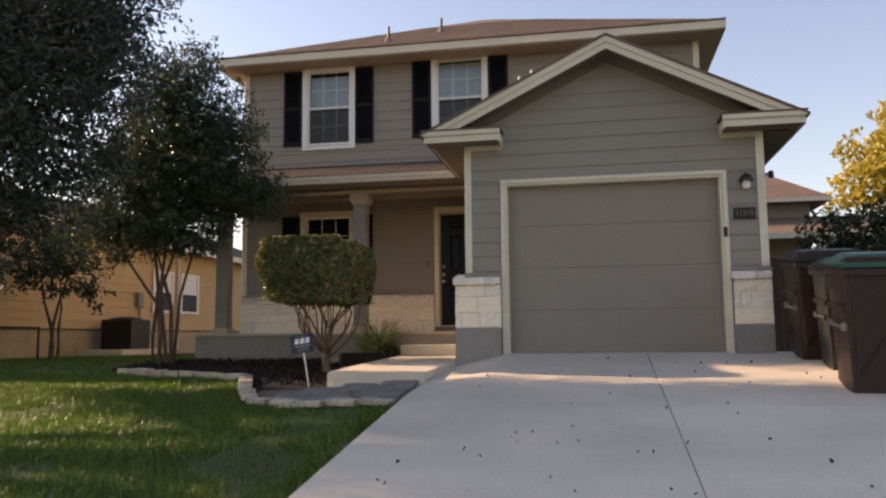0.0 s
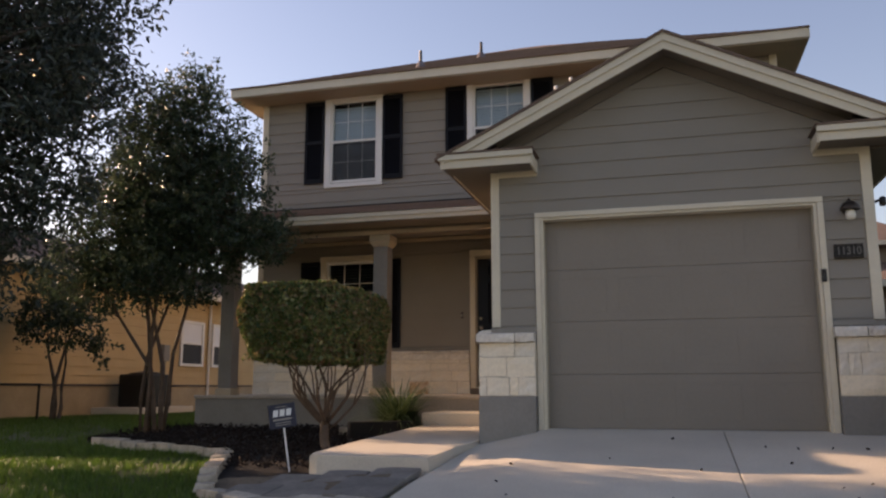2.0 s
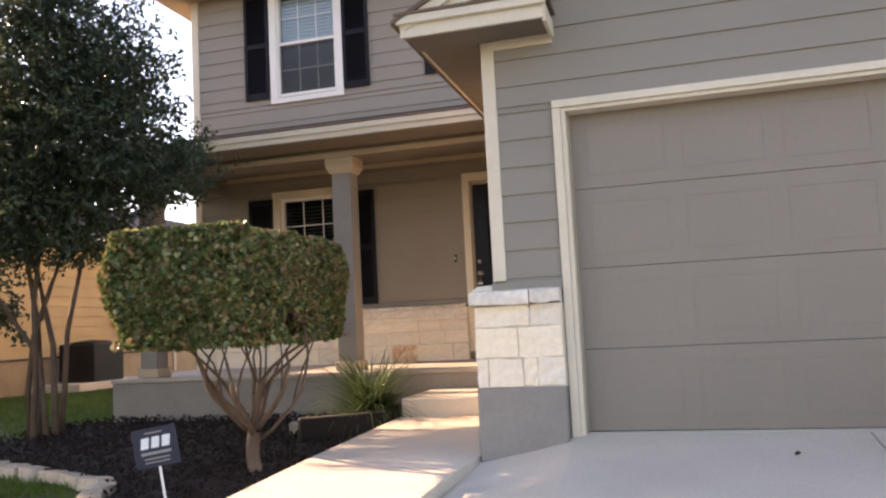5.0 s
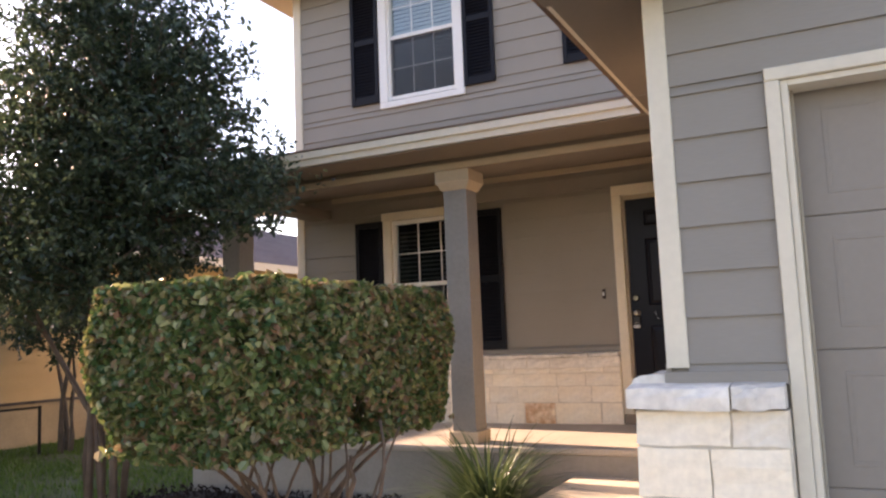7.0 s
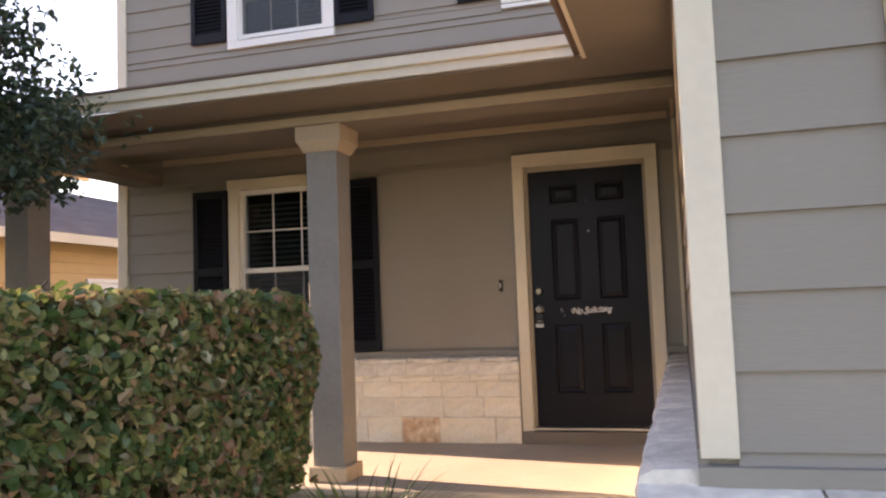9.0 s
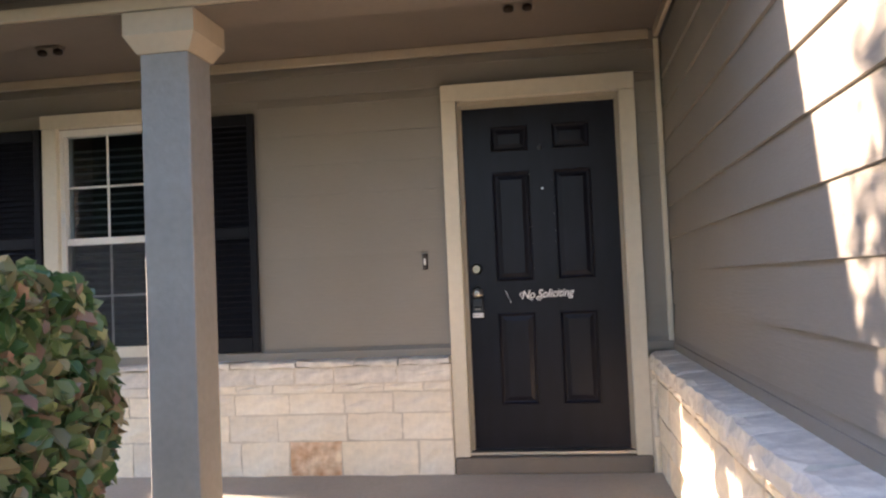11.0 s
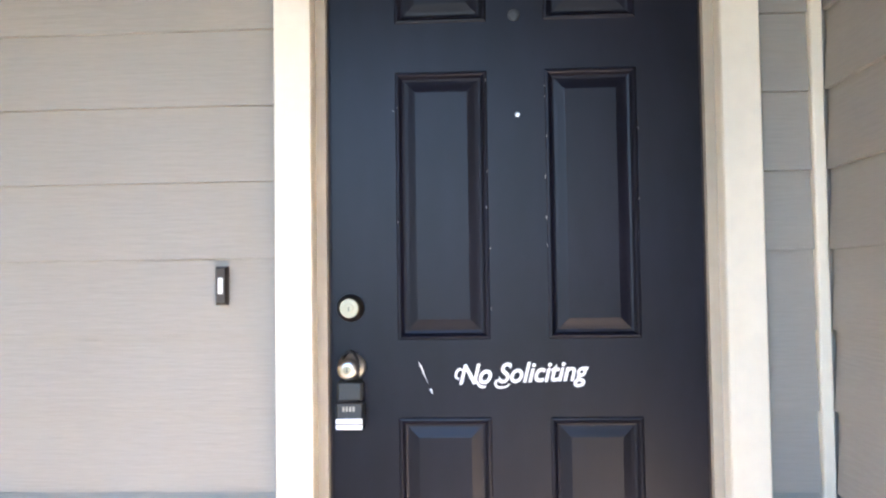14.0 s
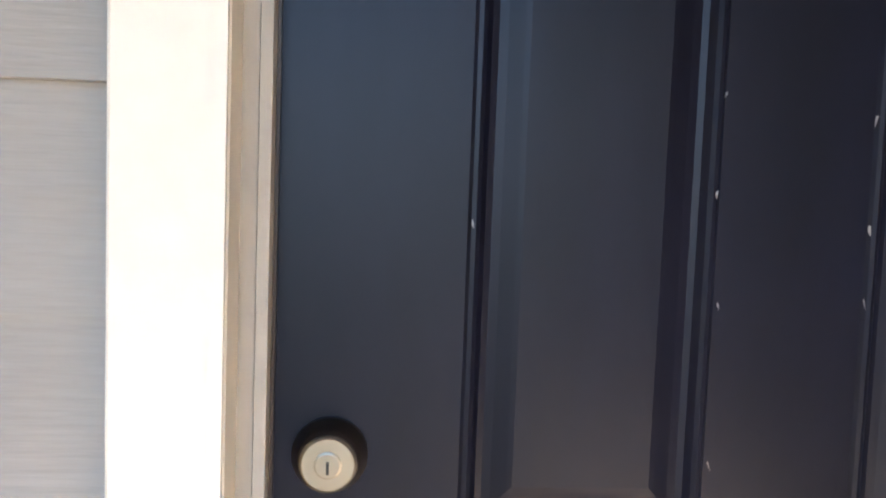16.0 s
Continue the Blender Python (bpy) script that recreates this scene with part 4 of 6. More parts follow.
    # curled strokes of the script capitals
    for pts in (((0.334, 0.995), (0.322, 1.003), (0.313, 0.995), (0.312, 0.984), (0.320, 0.979)),
                ((0.361, 0.976), (0.366, 0.965), (0.375, 0.960), (0.383, 0.962)),
                ((0.418, 0.978), (0.408, 0.974), (0.406, 0.965), (0.414, 0.959), (0.430, 0.960), (0.440, 0.968))):
        bm = bmesh.new()
        n = len(pts) * 4
        row = []
        for i in range(n + 1):
            f = i / n * (len(pts) - 1)
            k = min(int(f), len(pts) - 2)
            p, q = Vector(pts[k]), Vector(pts[k + 1])
            a, b = Vector(pts[max(k - 1, 0)]), Vector(pts[min(k + 2, len(pts) - 1)])
            s = f - k
            c = 0.5 * (2 * p + (q - a) * s + (2 * a - 5 * p + 4 * q - b) * s * s + (3 * p - a - 3 * q + b) * s ** 3)
            t = (0.5 * ((q - a) + 2 * (2 * a - 5 * p + 4 * q - b) * s + 3 * (3 * p - a - 3 * q + b) * s * s)).normalized()
            w = 0.0012 + 0.0016 * math.sin(math.pi * i / n)
            row.append((bm.verts.new((c.x - t.y * w, -0.0024, c.y + t.x * w)), bm.verts.new((c.x + t.y * w, -0.0024, c.y - t.x * w))))
        for (a, b), (c, e) in zip(row, row[1:]):
            bm.faces.new((a, c, e, b))
        part("letter_swash", bm, M_LETTER, d)
    return d


front_door()


def deadbolt():
    t = thing("deadbolt", "brass deadbolt lock with a keyhole in the black door", "lock", at=Matrix.Translation((0.060, 0.0, 1.152)))
    bm = bmesh.new()
    lathe(bm, [(0.033, 0.0), (0.033, 0.006), (0.027, 0.016), (0.0245, 0.026)], 24, axis="y")
    part("collar", bm, M_BRONZE, t, smooth=True)
    bm = bmesh.new()
    lathe(bm, [(0.0245, 0.0262), (0.0245, 0.029), (0.022, 0.031), (0.0125, 0.031)], 24, axis="y")
    part("face", bm, M_BRASS, t)
    bm = bmesh.new()
    lathe(bm, [(0.0115, 0.0305), (0.0115, 0.033), (0.010, 0.0335)], 16, axis="y")
    part("cylinder", bm, M_BRASS, t)
    part("keyhole", boxes((-0.0012, 0.0012, -0.0345, -0.0335, -0.007, 0.004)), M_DARK, t)
    return t


def knob():
    t = thing("door_knob", "satin nickel door knob with a keyhole", "door knob", at=Matrix.Translation((0.061, 0.0, 1.010)))
    bm = bmesh.new()
    lathe(bm, [(0.034, 0.0), (0.034, 0.005), (0.029, 0.011), (0.014, 0.013), (0.012, 0.028), (0.018, 0.034), (0.0255, 0.044), (0.026, 0.054), (0.021, 0.064), (0.012, 0.067)], 24, axis="y")
    part("knob", bm, M_NICKEL, t, smooth=True)
    bm = bmesh.new()
    lathe(bm, [(0.0105, 0.066), (0.0105, 0.0695), (0.009, 0.070)], 16, axis="y")
    part("cylinder", bm, M_BRASS, t)
    part("keyhole", boxes((-0.0012, 0.0012, -0.0708, -0.0702, -0.006, 0.004)), M_DARK, t)
    return t


def lockbox():
    t = thing("key_lockbox", "black key lockbox with pale dials hanging from the knob", "lockbox", at=Matrix.Translation((0.061, -0.024, 0.026)))
    bm = bmesh.new()
    for s in (-1, 1):
        tube(bm, [(s * 0.019, 0, 0.925), (s * 0.019, 0, 0.985), (s * 0.016, 0, 1.008), (s * 0.008, 0, 1.020), (0, 0, 1.024)], [0.0035] * 5, 8)
    part("shackle", bm, M_DARK, t)
    bm = boxes((-0.031, 0.031, -0.016, 0.020, 0.905, 0.955), bevel=0.006)
    part("shoulder", bm, M_BIN_BLACK, t)
    part("case", boxes((-0.0335, 0.0335, -0.021, 0.020, 0.84, 0.906), bevel=0.005), M_BIN_BLACK, t)
    part("cover", boxes((-0.032, 0.032, -0.026, -0.0212, 0.842, 0.868), bevel=0.002), M_SILVER, t, "pale lower cover")
    part("cover_line", boxes((-0.031, 0.031, -0.0266, -0.0262, 0.854, 0.8565)), M_DARK, t)
    for k in range(4):
        part("dial", boxes((-0.016 + k * 0.008, -0.011 + k * 0.008, -0.0225, -0.0212, 0.884, 0.896), bevel=0.0005), M_LETTER_GREY, t)
    return t


def door_bell():
    t = thing("doorbell_button", "bronze doorbell with a lit white button on the siding", "doorbell", at=Matrix.Translation((-0.241, -0.042, 1.21)))
    bm = bmesh.new()
    hull(bm, [(sx * w, y, sz * h) for sx in (-1, 1) for sz in (-1, 1) for w, h, y in ((0.0145, 0.046, 0.002), (0.0145, 0.046, -0.008), (0.010, 0.041, -0.018))])
    part("housing", bm, M_BRONZE, t)
    part("button", boxes((-0.0058, 0.0058, -0.0215, -0.0182, -0.019, 0.019), bevel=0.0015), M_LETTER, t)
    return t


deadbolt(), knob(), lockbox(), door_bell()


# ---- windows ----
def window(name, hole, label, blind, trims):
    x0, x1, z0, z1 = hole
    w = tagged(new(name), label, "window", kind="structure")
    tx0, tx1, tz0, tz1 = trims
    for q in ((tx0, x0 + 0.01, tz0 + 0.07, tz1 - 0.09), (x1 - 0.01, tx1, tz0 + 0.07, tz1 - 0.09), (tx0 - 0.012, tx1 + 0.012, tz1 - 0.089, tz1), (tx0, tx1, tz0, tz0 + 0.069)):
        part("window_trim", boxes((q[0], q[1], -0.068, -0.0255, q[2], q[3]), bevel=0.003), M_TRIM if name == "window_1" else M_WHITE, w)
    f = 0.04
    part("window_frame", boxes((x0, x0 + f, -0.03, 0.06, z0, z1), (x1 - f, x1, -0.03, 0.06, z0, z1), (x0 + f, x1 - f, -0.03, 0.06, z0, z0 + f), (x0 + f, x1 - f, -0.03, 0.06, z1 - f, z1)), M_WHITE, w)
    zm = (z0 + z1) / 2
    for k, (a0, a1, y) in enumerate(((zm + 0.02, z1 - f, 0.02), (z0 + f, zm - 0.02, 0.035))):
        part("pane", boxes((x0 + f, x1 - f, y, y + 0.004, a0, a1)), M_GLASS, w).visible_shadow = False
        bm = bmesh.new()
        gw = (x1 - x0 - 2 * f)
        for i in (1, 2):
            xx = x0 + f + gw * i / 3
            box(bm, xx - 0.0065, xx + 0.0065, y - 0.006, y - 0.0005, a0, a1)
        zz = (a0 + a1) / 2
        box(bm, x0 + f, x1 - f, y - 0.0075, y - 0.0065, zz - 0.0065, zz + 0.0065)
        part("glazing_bars", bm, M_WHITE, w)
    part("insect_screen", boxes((x0 + f, x1 - f, -0.010, -0.008, z0 + f, zm - 0.0225)), M_MESH, w, "dark insect screen")
    part("meeting_rail", boxes((x0 + f, x1 - f, -0.015, 0.035, zm - 0.022, zm + 0.022), bevel=0.003), M_WHITE, w)
    for a0, a1, mat in ((z0 + 0.06, zm - 0.03, blind[0]), (zm + 0.01, z1 - 0.06, blind[1])):
        slats = bmesh.new()
        rise = 0.016 if mat is M_BLIND_SHADED else 0.046
        for i in range(int((a1 - a0) / 0.048)):
            z = a0 + i * 0.048
            hull(slats, [(x0 + 0.045, 0.062, z), (x1 - 0.045, 0.062, z), (x0 + 0.045, 0.078, z + rise), (x1 - 0.045, 0.078, z + rise), (x0 + 0.045, 0.0635, z - 0.002), (x1 - 0.045, 0.0635, z - 0.002)])
        tagged(part("blind", slats, mat, w, "horizontal slatted blind"), kind="stuff")
    # Shallow box whose black colour paints the room's darkness behind the glass.
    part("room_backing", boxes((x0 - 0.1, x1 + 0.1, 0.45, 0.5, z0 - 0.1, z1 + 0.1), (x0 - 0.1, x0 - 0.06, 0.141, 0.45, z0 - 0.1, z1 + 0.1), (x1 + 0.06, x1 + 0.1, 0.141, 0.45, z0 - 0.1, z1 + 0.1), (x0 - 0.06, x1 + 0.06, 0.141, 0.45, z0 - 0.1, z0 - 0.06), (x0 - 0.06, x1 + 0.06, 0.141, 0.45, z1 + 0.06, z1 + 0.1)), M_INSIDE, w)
    return w


# Shade on the porch window's blinds is painted into both halves.
window("window_1", WIN[0], "white sash window under the porch, blinds coloured dark as if shaded", (M_BLIND_SHADED, M_BLIND_SHADED), (-2.69, -1.615, 0.70, 2.255))
# Upstairs blinds: painted screen shade below, painted sky reflection above.
window("window_2", WIN[1], "white upstairs sash window with closed blinds", (M_BLIND_SCREENED, M_BLIND), (-2.67, -1.62, 3.45, 5.085))
window("window_3", WIN[2], "white upstairs sash window behind the gable", (M_BLIND_SCREENED, M_BLIND), (-0.135, 0.925, 3.47, 5.14))


def shutter(w, h):
    t = thing("shutter", "black louvred shutter beside a sash window", "shutter", group="window shutters")
    f = 0.045
    part("stile", boxes((0, f, -0.03, 0, 0, h), bevel=0.003), M_SHUTTER, t)
    part("stile", boxes((w - f, w, -0.03, 0, 0, h), bevel=0.003), M_SHUTTER, t)
    mid = h * 0.5
    for z0, z1 in ((0, 0.09), (mid - 0.035, mid + 0.035), (h - 0.07, h)):
        part("rail", boxes((f, w - f, -0.028, 0, z0, z1), bevel=0.003), M_SHUTTER, t)
    part("backing", boxes((f, w - f, -0.006, 0, 0.09, h - 0.07)), M_SHUTTER, t)
    me = None
    for a0, a1 in ((0.09, mid - 0.035), (mid + 0.035, h - 0.07)):
        n = int((a1 - a0) / 0.034)
        for i in range(n):
            z = a0 + (i + 0.5) * (a1 - a0) / n
            if me is None:
                bm = bmesh.new()
                hull(bm, [(f, -0.024, -0.012), (w - f, -0.024, -0.012), (f, -0.008, 0.015), (w - f, -0.008, 0.015), (f, -0.018, -0.015), (w - f, -0.018, -0.015)])
                me = mesh_of("slat", bm, M_SHUTTER)
            part("slat", me, M_SHUTTER, t, at=Matrix.Translation((0, 0, z)))
    return t


first = shutter(0.36, 1.47)
first.matrix_basis = Matrix.Translation((-3.045, -0.042, 3.535))
for x, z in ((-1.615, 3.535), (-0.505, 3.57), (0.94, 3.57)):
    copy_thing(first, Matrix.Translation((x, -0.042, z)))
low = shutter(0.345, 1.46)
low.matrix_basis = Matrix.Translation((-3.05, -0.042, 0.71))
copy_thing(low, Matrix.Translation((-1.62, -0.042, 0.71)))


# ---- fittings on the garage ----
def wall_lantern():
    t = thing("wall_lantern", "dark bronze wall lantern with a frosted shade", "wall lamp", at=Matrix.Translation((4.565, GAR_Y - 0.005, 1.57)))
    bm = bmesh.new()
    lathe(bm, [(0.05, 0.0), (0.05, 0.012), (0.03, 0.02)], 14, (0, 0, 0.13), axis="y")
    part("backplate", bm, M_BRONZE, t)
    bm = bmesh.new()
    tube(bm, [(0, -0.01, 0.15), (0, -0.06, 0.205), (0, -0.11, 0.205), (0, -0.12, 0.175)], [0.01] * 4, 8)
    part("arm", bm, M_BRONZE, t)
    bm = bmesh.new()
    lathe(bm, [(0.02, 0.185), (0.06, 0.165), (0.082, 0.13), (0.086, 0.105)], 16, (0, -0.12, 0))
    part("hood", bm, M_BRONZE, t)
    bm = bmesh.new()
    lathe(bm, [(0.02, 0.01), (0.040, 0.02), (0.046, 0.06), (0.034, 0.104)], 14, (0, -0.12, 0))
    part("shade", bm, M_SHADE, t, "frosted glass shade", smooth=True)


def number_plate():
    t = thing("house_number_plate", "dark house number plaque on taupe siding", "number plate", at=Matrix.Translation((4.545, GAR_Y - 0.016, 1.305)))
    part("plate", boxes((-0.125, 0.125, -0.014, 0.01, -0.068, 0.068), bevel=0.004), M_DARK, t)
    part("rim", boxes((-0.118, 0.118, -0.017, -0.0142, 0.054, 0.060), (-0.118, 0.118, -0.017, -0.0142, -0.060, -0.054)), M_BRONZE, t)
    words("numerals", "11310", 0.105, M_NUMERAL, t, Matrix.Translation((0, -0.0155, 0)) @ pose(0, 0, 0, 90, 0, 0), depth=0.001, bold=0.0015, width=0.82)


def keypad():
    t = thing("garage_keypad", "small dark garage keypad on the door trim", "keypad", at=Matrix.Translation((4.318, GAR_Y - 0.021, 1.085)))
    part("case", boxes((-0.022, 0.022, -0.028, 0.0, -0.06, 0.06), bevel=0.006), M_DARK, t)
    part("flap", boxes((-0.018, 0.018, -0.032, -0.0285, -0.05, 0.01), bevel=0.002), M_BIN_BLACK, t)


def flood_sensor():
    t = thing("motion_sensor", "small dark sensor on the garage corner board", "sensor", at=Matrix.Translation((GAR_R + 0.013, GAR_Y - 0.0, 1.74)))
    bm = bmesh.new()
    cyl(bm, (0, 0, 0.02), (0.05, -0.03, 0.03), 0.014)
    part("arm", bm, M_DARK, t)
    bm = bmesh.new()
    lathe(bm, [(0.016, -0.05), (0.03, -0.045), (0.034, -0.01), (0.028, 0.03), (0.014, 0.038)], 12, (0.06, -0.04, 0.02))
    part("head", bm, M_DARK, t)


wall_lantern(), number_plate(), keypad(), flood_sensor()
for i, x in enumerate((1.93, 2.08)):
    t = thing("light_clip", "tiny pale light clip on the gable edge", "clip", group="gable clips", at=Matrix.Translation((x, GY0 - 0.02, ge + (x - GX0) * 0.487)))
    bm = bmesh.new()
    lathe(bm, [(0.010, 0.0), (0.016, 0.02), (0.016, 0.04), (0.006, 0.052)], 8)
    part("bulb", bm, M_SILVER, t)
for x, y in ((-2.22, -0.66), (0.40, -0.70)):
    t = thing("ceiling_fixture", "small dark twin bracket under the porch ceiling", "fixture", group="porch ceiling fixtures", at=Matrix.Translation((x, y, 2.4938)))
    part("plate", boxes((-0.075, 0.075, -0.028, 0.028, -0.014, 0.0), bevel=0.004), M_SOFFIT, t)
    for k in (-1, 1):
        bm = bmesh.new()
        lathe(bm, [(0.012, -0.052), (0.026, -0.044), (0.028, -0.026), (0.016, -0.0142)], 12, (k * 0.048, 0, 0))
        part("socket", bm, M_BRONZE, t, smooth=True)


# ---- planting bed ----
EDGE = [(-3.95, -3.83), (-3.3, -4.12), (-2.2, -4.45), (-1.64, -4.7), (-1.32, -5.4), (-1.03, -6.05), (-0.70, -6.65), (-0.1, -6.95), (0.93, -7.15)]
bed = [(-4.2, -3.72), (-3.3, -4.12), (-2.2, -4.45), (-1.64, -4.7), (-1.32, -5.4), (-1.03, -6.0), (-0.6, -5.95), (-0.17, -5.9), (-0.17, -2.72), (-0.10, -1.75), (-3.9, -1.75), (-4.3, -2.3)]


def inside(px, py, poly):
    hit = False
    for (x0, y0), (x1, y1) in zip(poly, poly[1:] + poly[:1]):
        if (y0 > py) != (y1 > py) and px < (x1 - x0) * (py - y0) / (y1 - y0) + x0:
            hit = not hit
    return hit


def patch(name, poly, mat, label, category, lift, bumps, step=0.11):
    """A bumpy sheet of loose ground inside an outline, laid over the land."""
    bm = bmesh.new()
    g = {}
    x0, x1, y0, y1 = min(p[0] for p in poly), max(p[0] for p in poly), min(p[1] for p in poly), max(p[1] for p in poly)
    nx, ny = int((x1 - x0) / step) + 2, int((y1 - y0) / step) + 2
    for i in range(nx):
        for j in range(ny):
            x, y = x0 + i * step, y0 + j * step
            near = min(1.0, sum(inside(x + dx, y + dy, poly) for dx in (-0.2, 0, 0.2) for dy in (-0.2, 0, 0.2)) / 9)
            z = land_z(x, y) - 0.03 + (lift + 0.03) * near + bumps * (noise.noise((x * 6, y * 6, 1)) + 0.5 * noise.noise((x * 15, y * 15, 4))) * near
            g[i, j] = (bm.verts.new((x, y, z)), near > 0)
    for i in range(nx - 1):
        for j in range(ny - 1):
            q = [g[i, j], g[i + 1, j], g[i + 1, j + 1], g[i, j + 1]]
            if any(v[1] for v in q):
                bm.faces.new([v[0] for v in q])
    bmesh.ops.delete(bm, geom=[v for v in bm.verts if not v.link_faces], context='VERTS')
    ob = part(name, bm, mat, smooth=True)
    return tagged(ob, label, category, kind="stuff")


patch("mulch", bed, M_MULCH, "dark shredded bark mulch in the bed", "mulch", 0.05, 0.03)
rng = random.Random(3)
chips = []
while len(chips) < 5200:
    x, y = rng.uniform(-4.3, -0.2), rng.uniform(-5.6, -1.8)
    if inside(x, y, bed):
        chips.append((x, y, land_z(x, y) + 0.062 + rng.uniform(-0.02, 0.025)))
tagged(leaves("mulch_chips", chips, 0.055, M_CHIP, None, rng, narrow=0.35), "loose dark bark chips on the bed", "mulch", kind="stuff")
patch("dirt", [(-1.05, -6.0), (-0.16, -5.85), (-0.05, -6.1), (0.95, -6.05), (0.95, -7.1), (-0.1, -6.9), (-0.72, -6.55)], M_DIRT, "bare brown dirt beside the walk", "dirt", 0.075, 0.02, 0.09)

# edging stones
edging = thing("stone_edging", "curved edging of rough pale stones round the bed", "edging")
for (x0, y0), (x1, y1) in zip(EDGE, EDGE[1:]):
    d = math.hypot(x1 - x0, y1 - y0)
    n = max(1, round(d / (0.36 if y1 < -6.6 else 0.27)))
    for i in range(n):
        f = (i + 0.5) / n
        x, y = x0 + (x1 - x0) * f, y0 + (y1 - y0) * f
        bm = bmesh.new()
        w, h = d / n * 0.47, rng.uniform(0.028, 0.040) if y1 < -6.6 else rng.uniform(0.045, 0.065)
        hull(bm, [(sx * w * rng.uniform(0.8, 1), sy * rng.uniform(0.055, 0.085), sz * h * rng.uniform(0.75, 1.1)) for sx in (-1, -0.5, 0.5, 1) for sy in (-1, 1) for sz in (-1, 1)])
        part("edging_stone", bm, M_EDGE, edging, at=pose(x, y, land_z(x, y) + 0.045, rng.uniform(-6, 6), rng.uniform(-4, 4), math.degrees(math.atan2(y1 - y0, x1 - x0)) + rng.uniform(-6, 6)))

flags = tagged(new("stepping_stones"), "grey flagstones set beside the driveway", "flagstones", kind="structure")
for x0, x1, y0, y1 in ((-0.46, -0.05, -6.90, -6.52), (-0.03, 0.45, -6.98, -6.54), (0.47, 0.95, -7.04, -6.50), (-0.30, 0.10, -6.50, -6.12), (0.12, 0.52, -6.52, -6.06), (0.54, 0.95, -6.48, -6.08)):
    bm = bmesh.new()
    w, d = (x1 - x0) / 2, (y1 - y0) / 2
    pts = [(sx * w + rng.uniform(-0.03, 0.0) * sx, sy * d + rng.uniform(-0.03, 0.0) * sy) for sx, sy in ((-1, -1), (1, -1), (1, 1), (-1, 1))]
    pts += [(w * rng.uniform(-0.3, 0.3), -d - rng.uniform(0, 0.012)), (w * rng.uniform(-0.3, 0.3), d + rng.uniform(0, 0.012))]
    hull(bm, [(px, py, z) for px, py in pts for z in (-0.03, 0.016)] + [(px * 0.965, py * 0.965, 0.023) for px, py in pts])
    x, y = (x0 + x1) / 2, (y0 + y1) / 2
    part("flagstone", bm, M_FLAG, flags, at=pose(x, y, land_z(x, y) + 0.058, 7.2 + rng.uniform(-0.8, 0.8), rng.uniform(-1.5, 1.5), rng.uniform(-4, 4)))

timber = thing("planter_timber", "black landscape timber edging beside the walk", "timber edging")
part("timber", boxes((-0.43, 0.38, -0.075, 0.075, -0.12, 0.15), bevel=0.012), M_TIMBER, timber)
timber.matrix_basis = pose(-0.50, -3.00, land_z(-0.5, -3.0) + 0.09, 0, 0, 34)
block = thing("edging_block", "loose pale stone block in the mulch", "stone")
bm = bmesh.new()
hull(bm, [(sx * rng.uniform(0.13, 0.16), sy * rng.uniform(0.06, 0.08), sz * 0.05) for sx in (-1, 0, 1) for sy in (-1, 1) for sz in (-1, 1)])
part("stone", bm, M_EDGE, block)
block.matrix_basis = pose(-1.0, -2.78, land_z(-1, -2.8) + 0.09, 3, 4, 20)


# ---- plants ----
def limb(bm, p, q, r0, r1, rng, bend=0.12, n=6, seg=5):
    p, q = Vector(p), Vector(q)
    side = Vector((rng.uniform(-1, 1), rng.uniform(-1, 1), rng.uniform(-0.3, 0.3))) * bend * (q - p).length
    pts = [p.lerp(q, i / seg) + side * math.sin(math.pi * i / seg) + Vector((rng.uniform(-1, 1), rng.uniform(-1, 1), 0)) * 0.01 for i in range(seg + 1)]
    tube(bm, pts, [r0 + (r1 - r0) * i / seg for i in range(seg + 1)], n)
    return pts


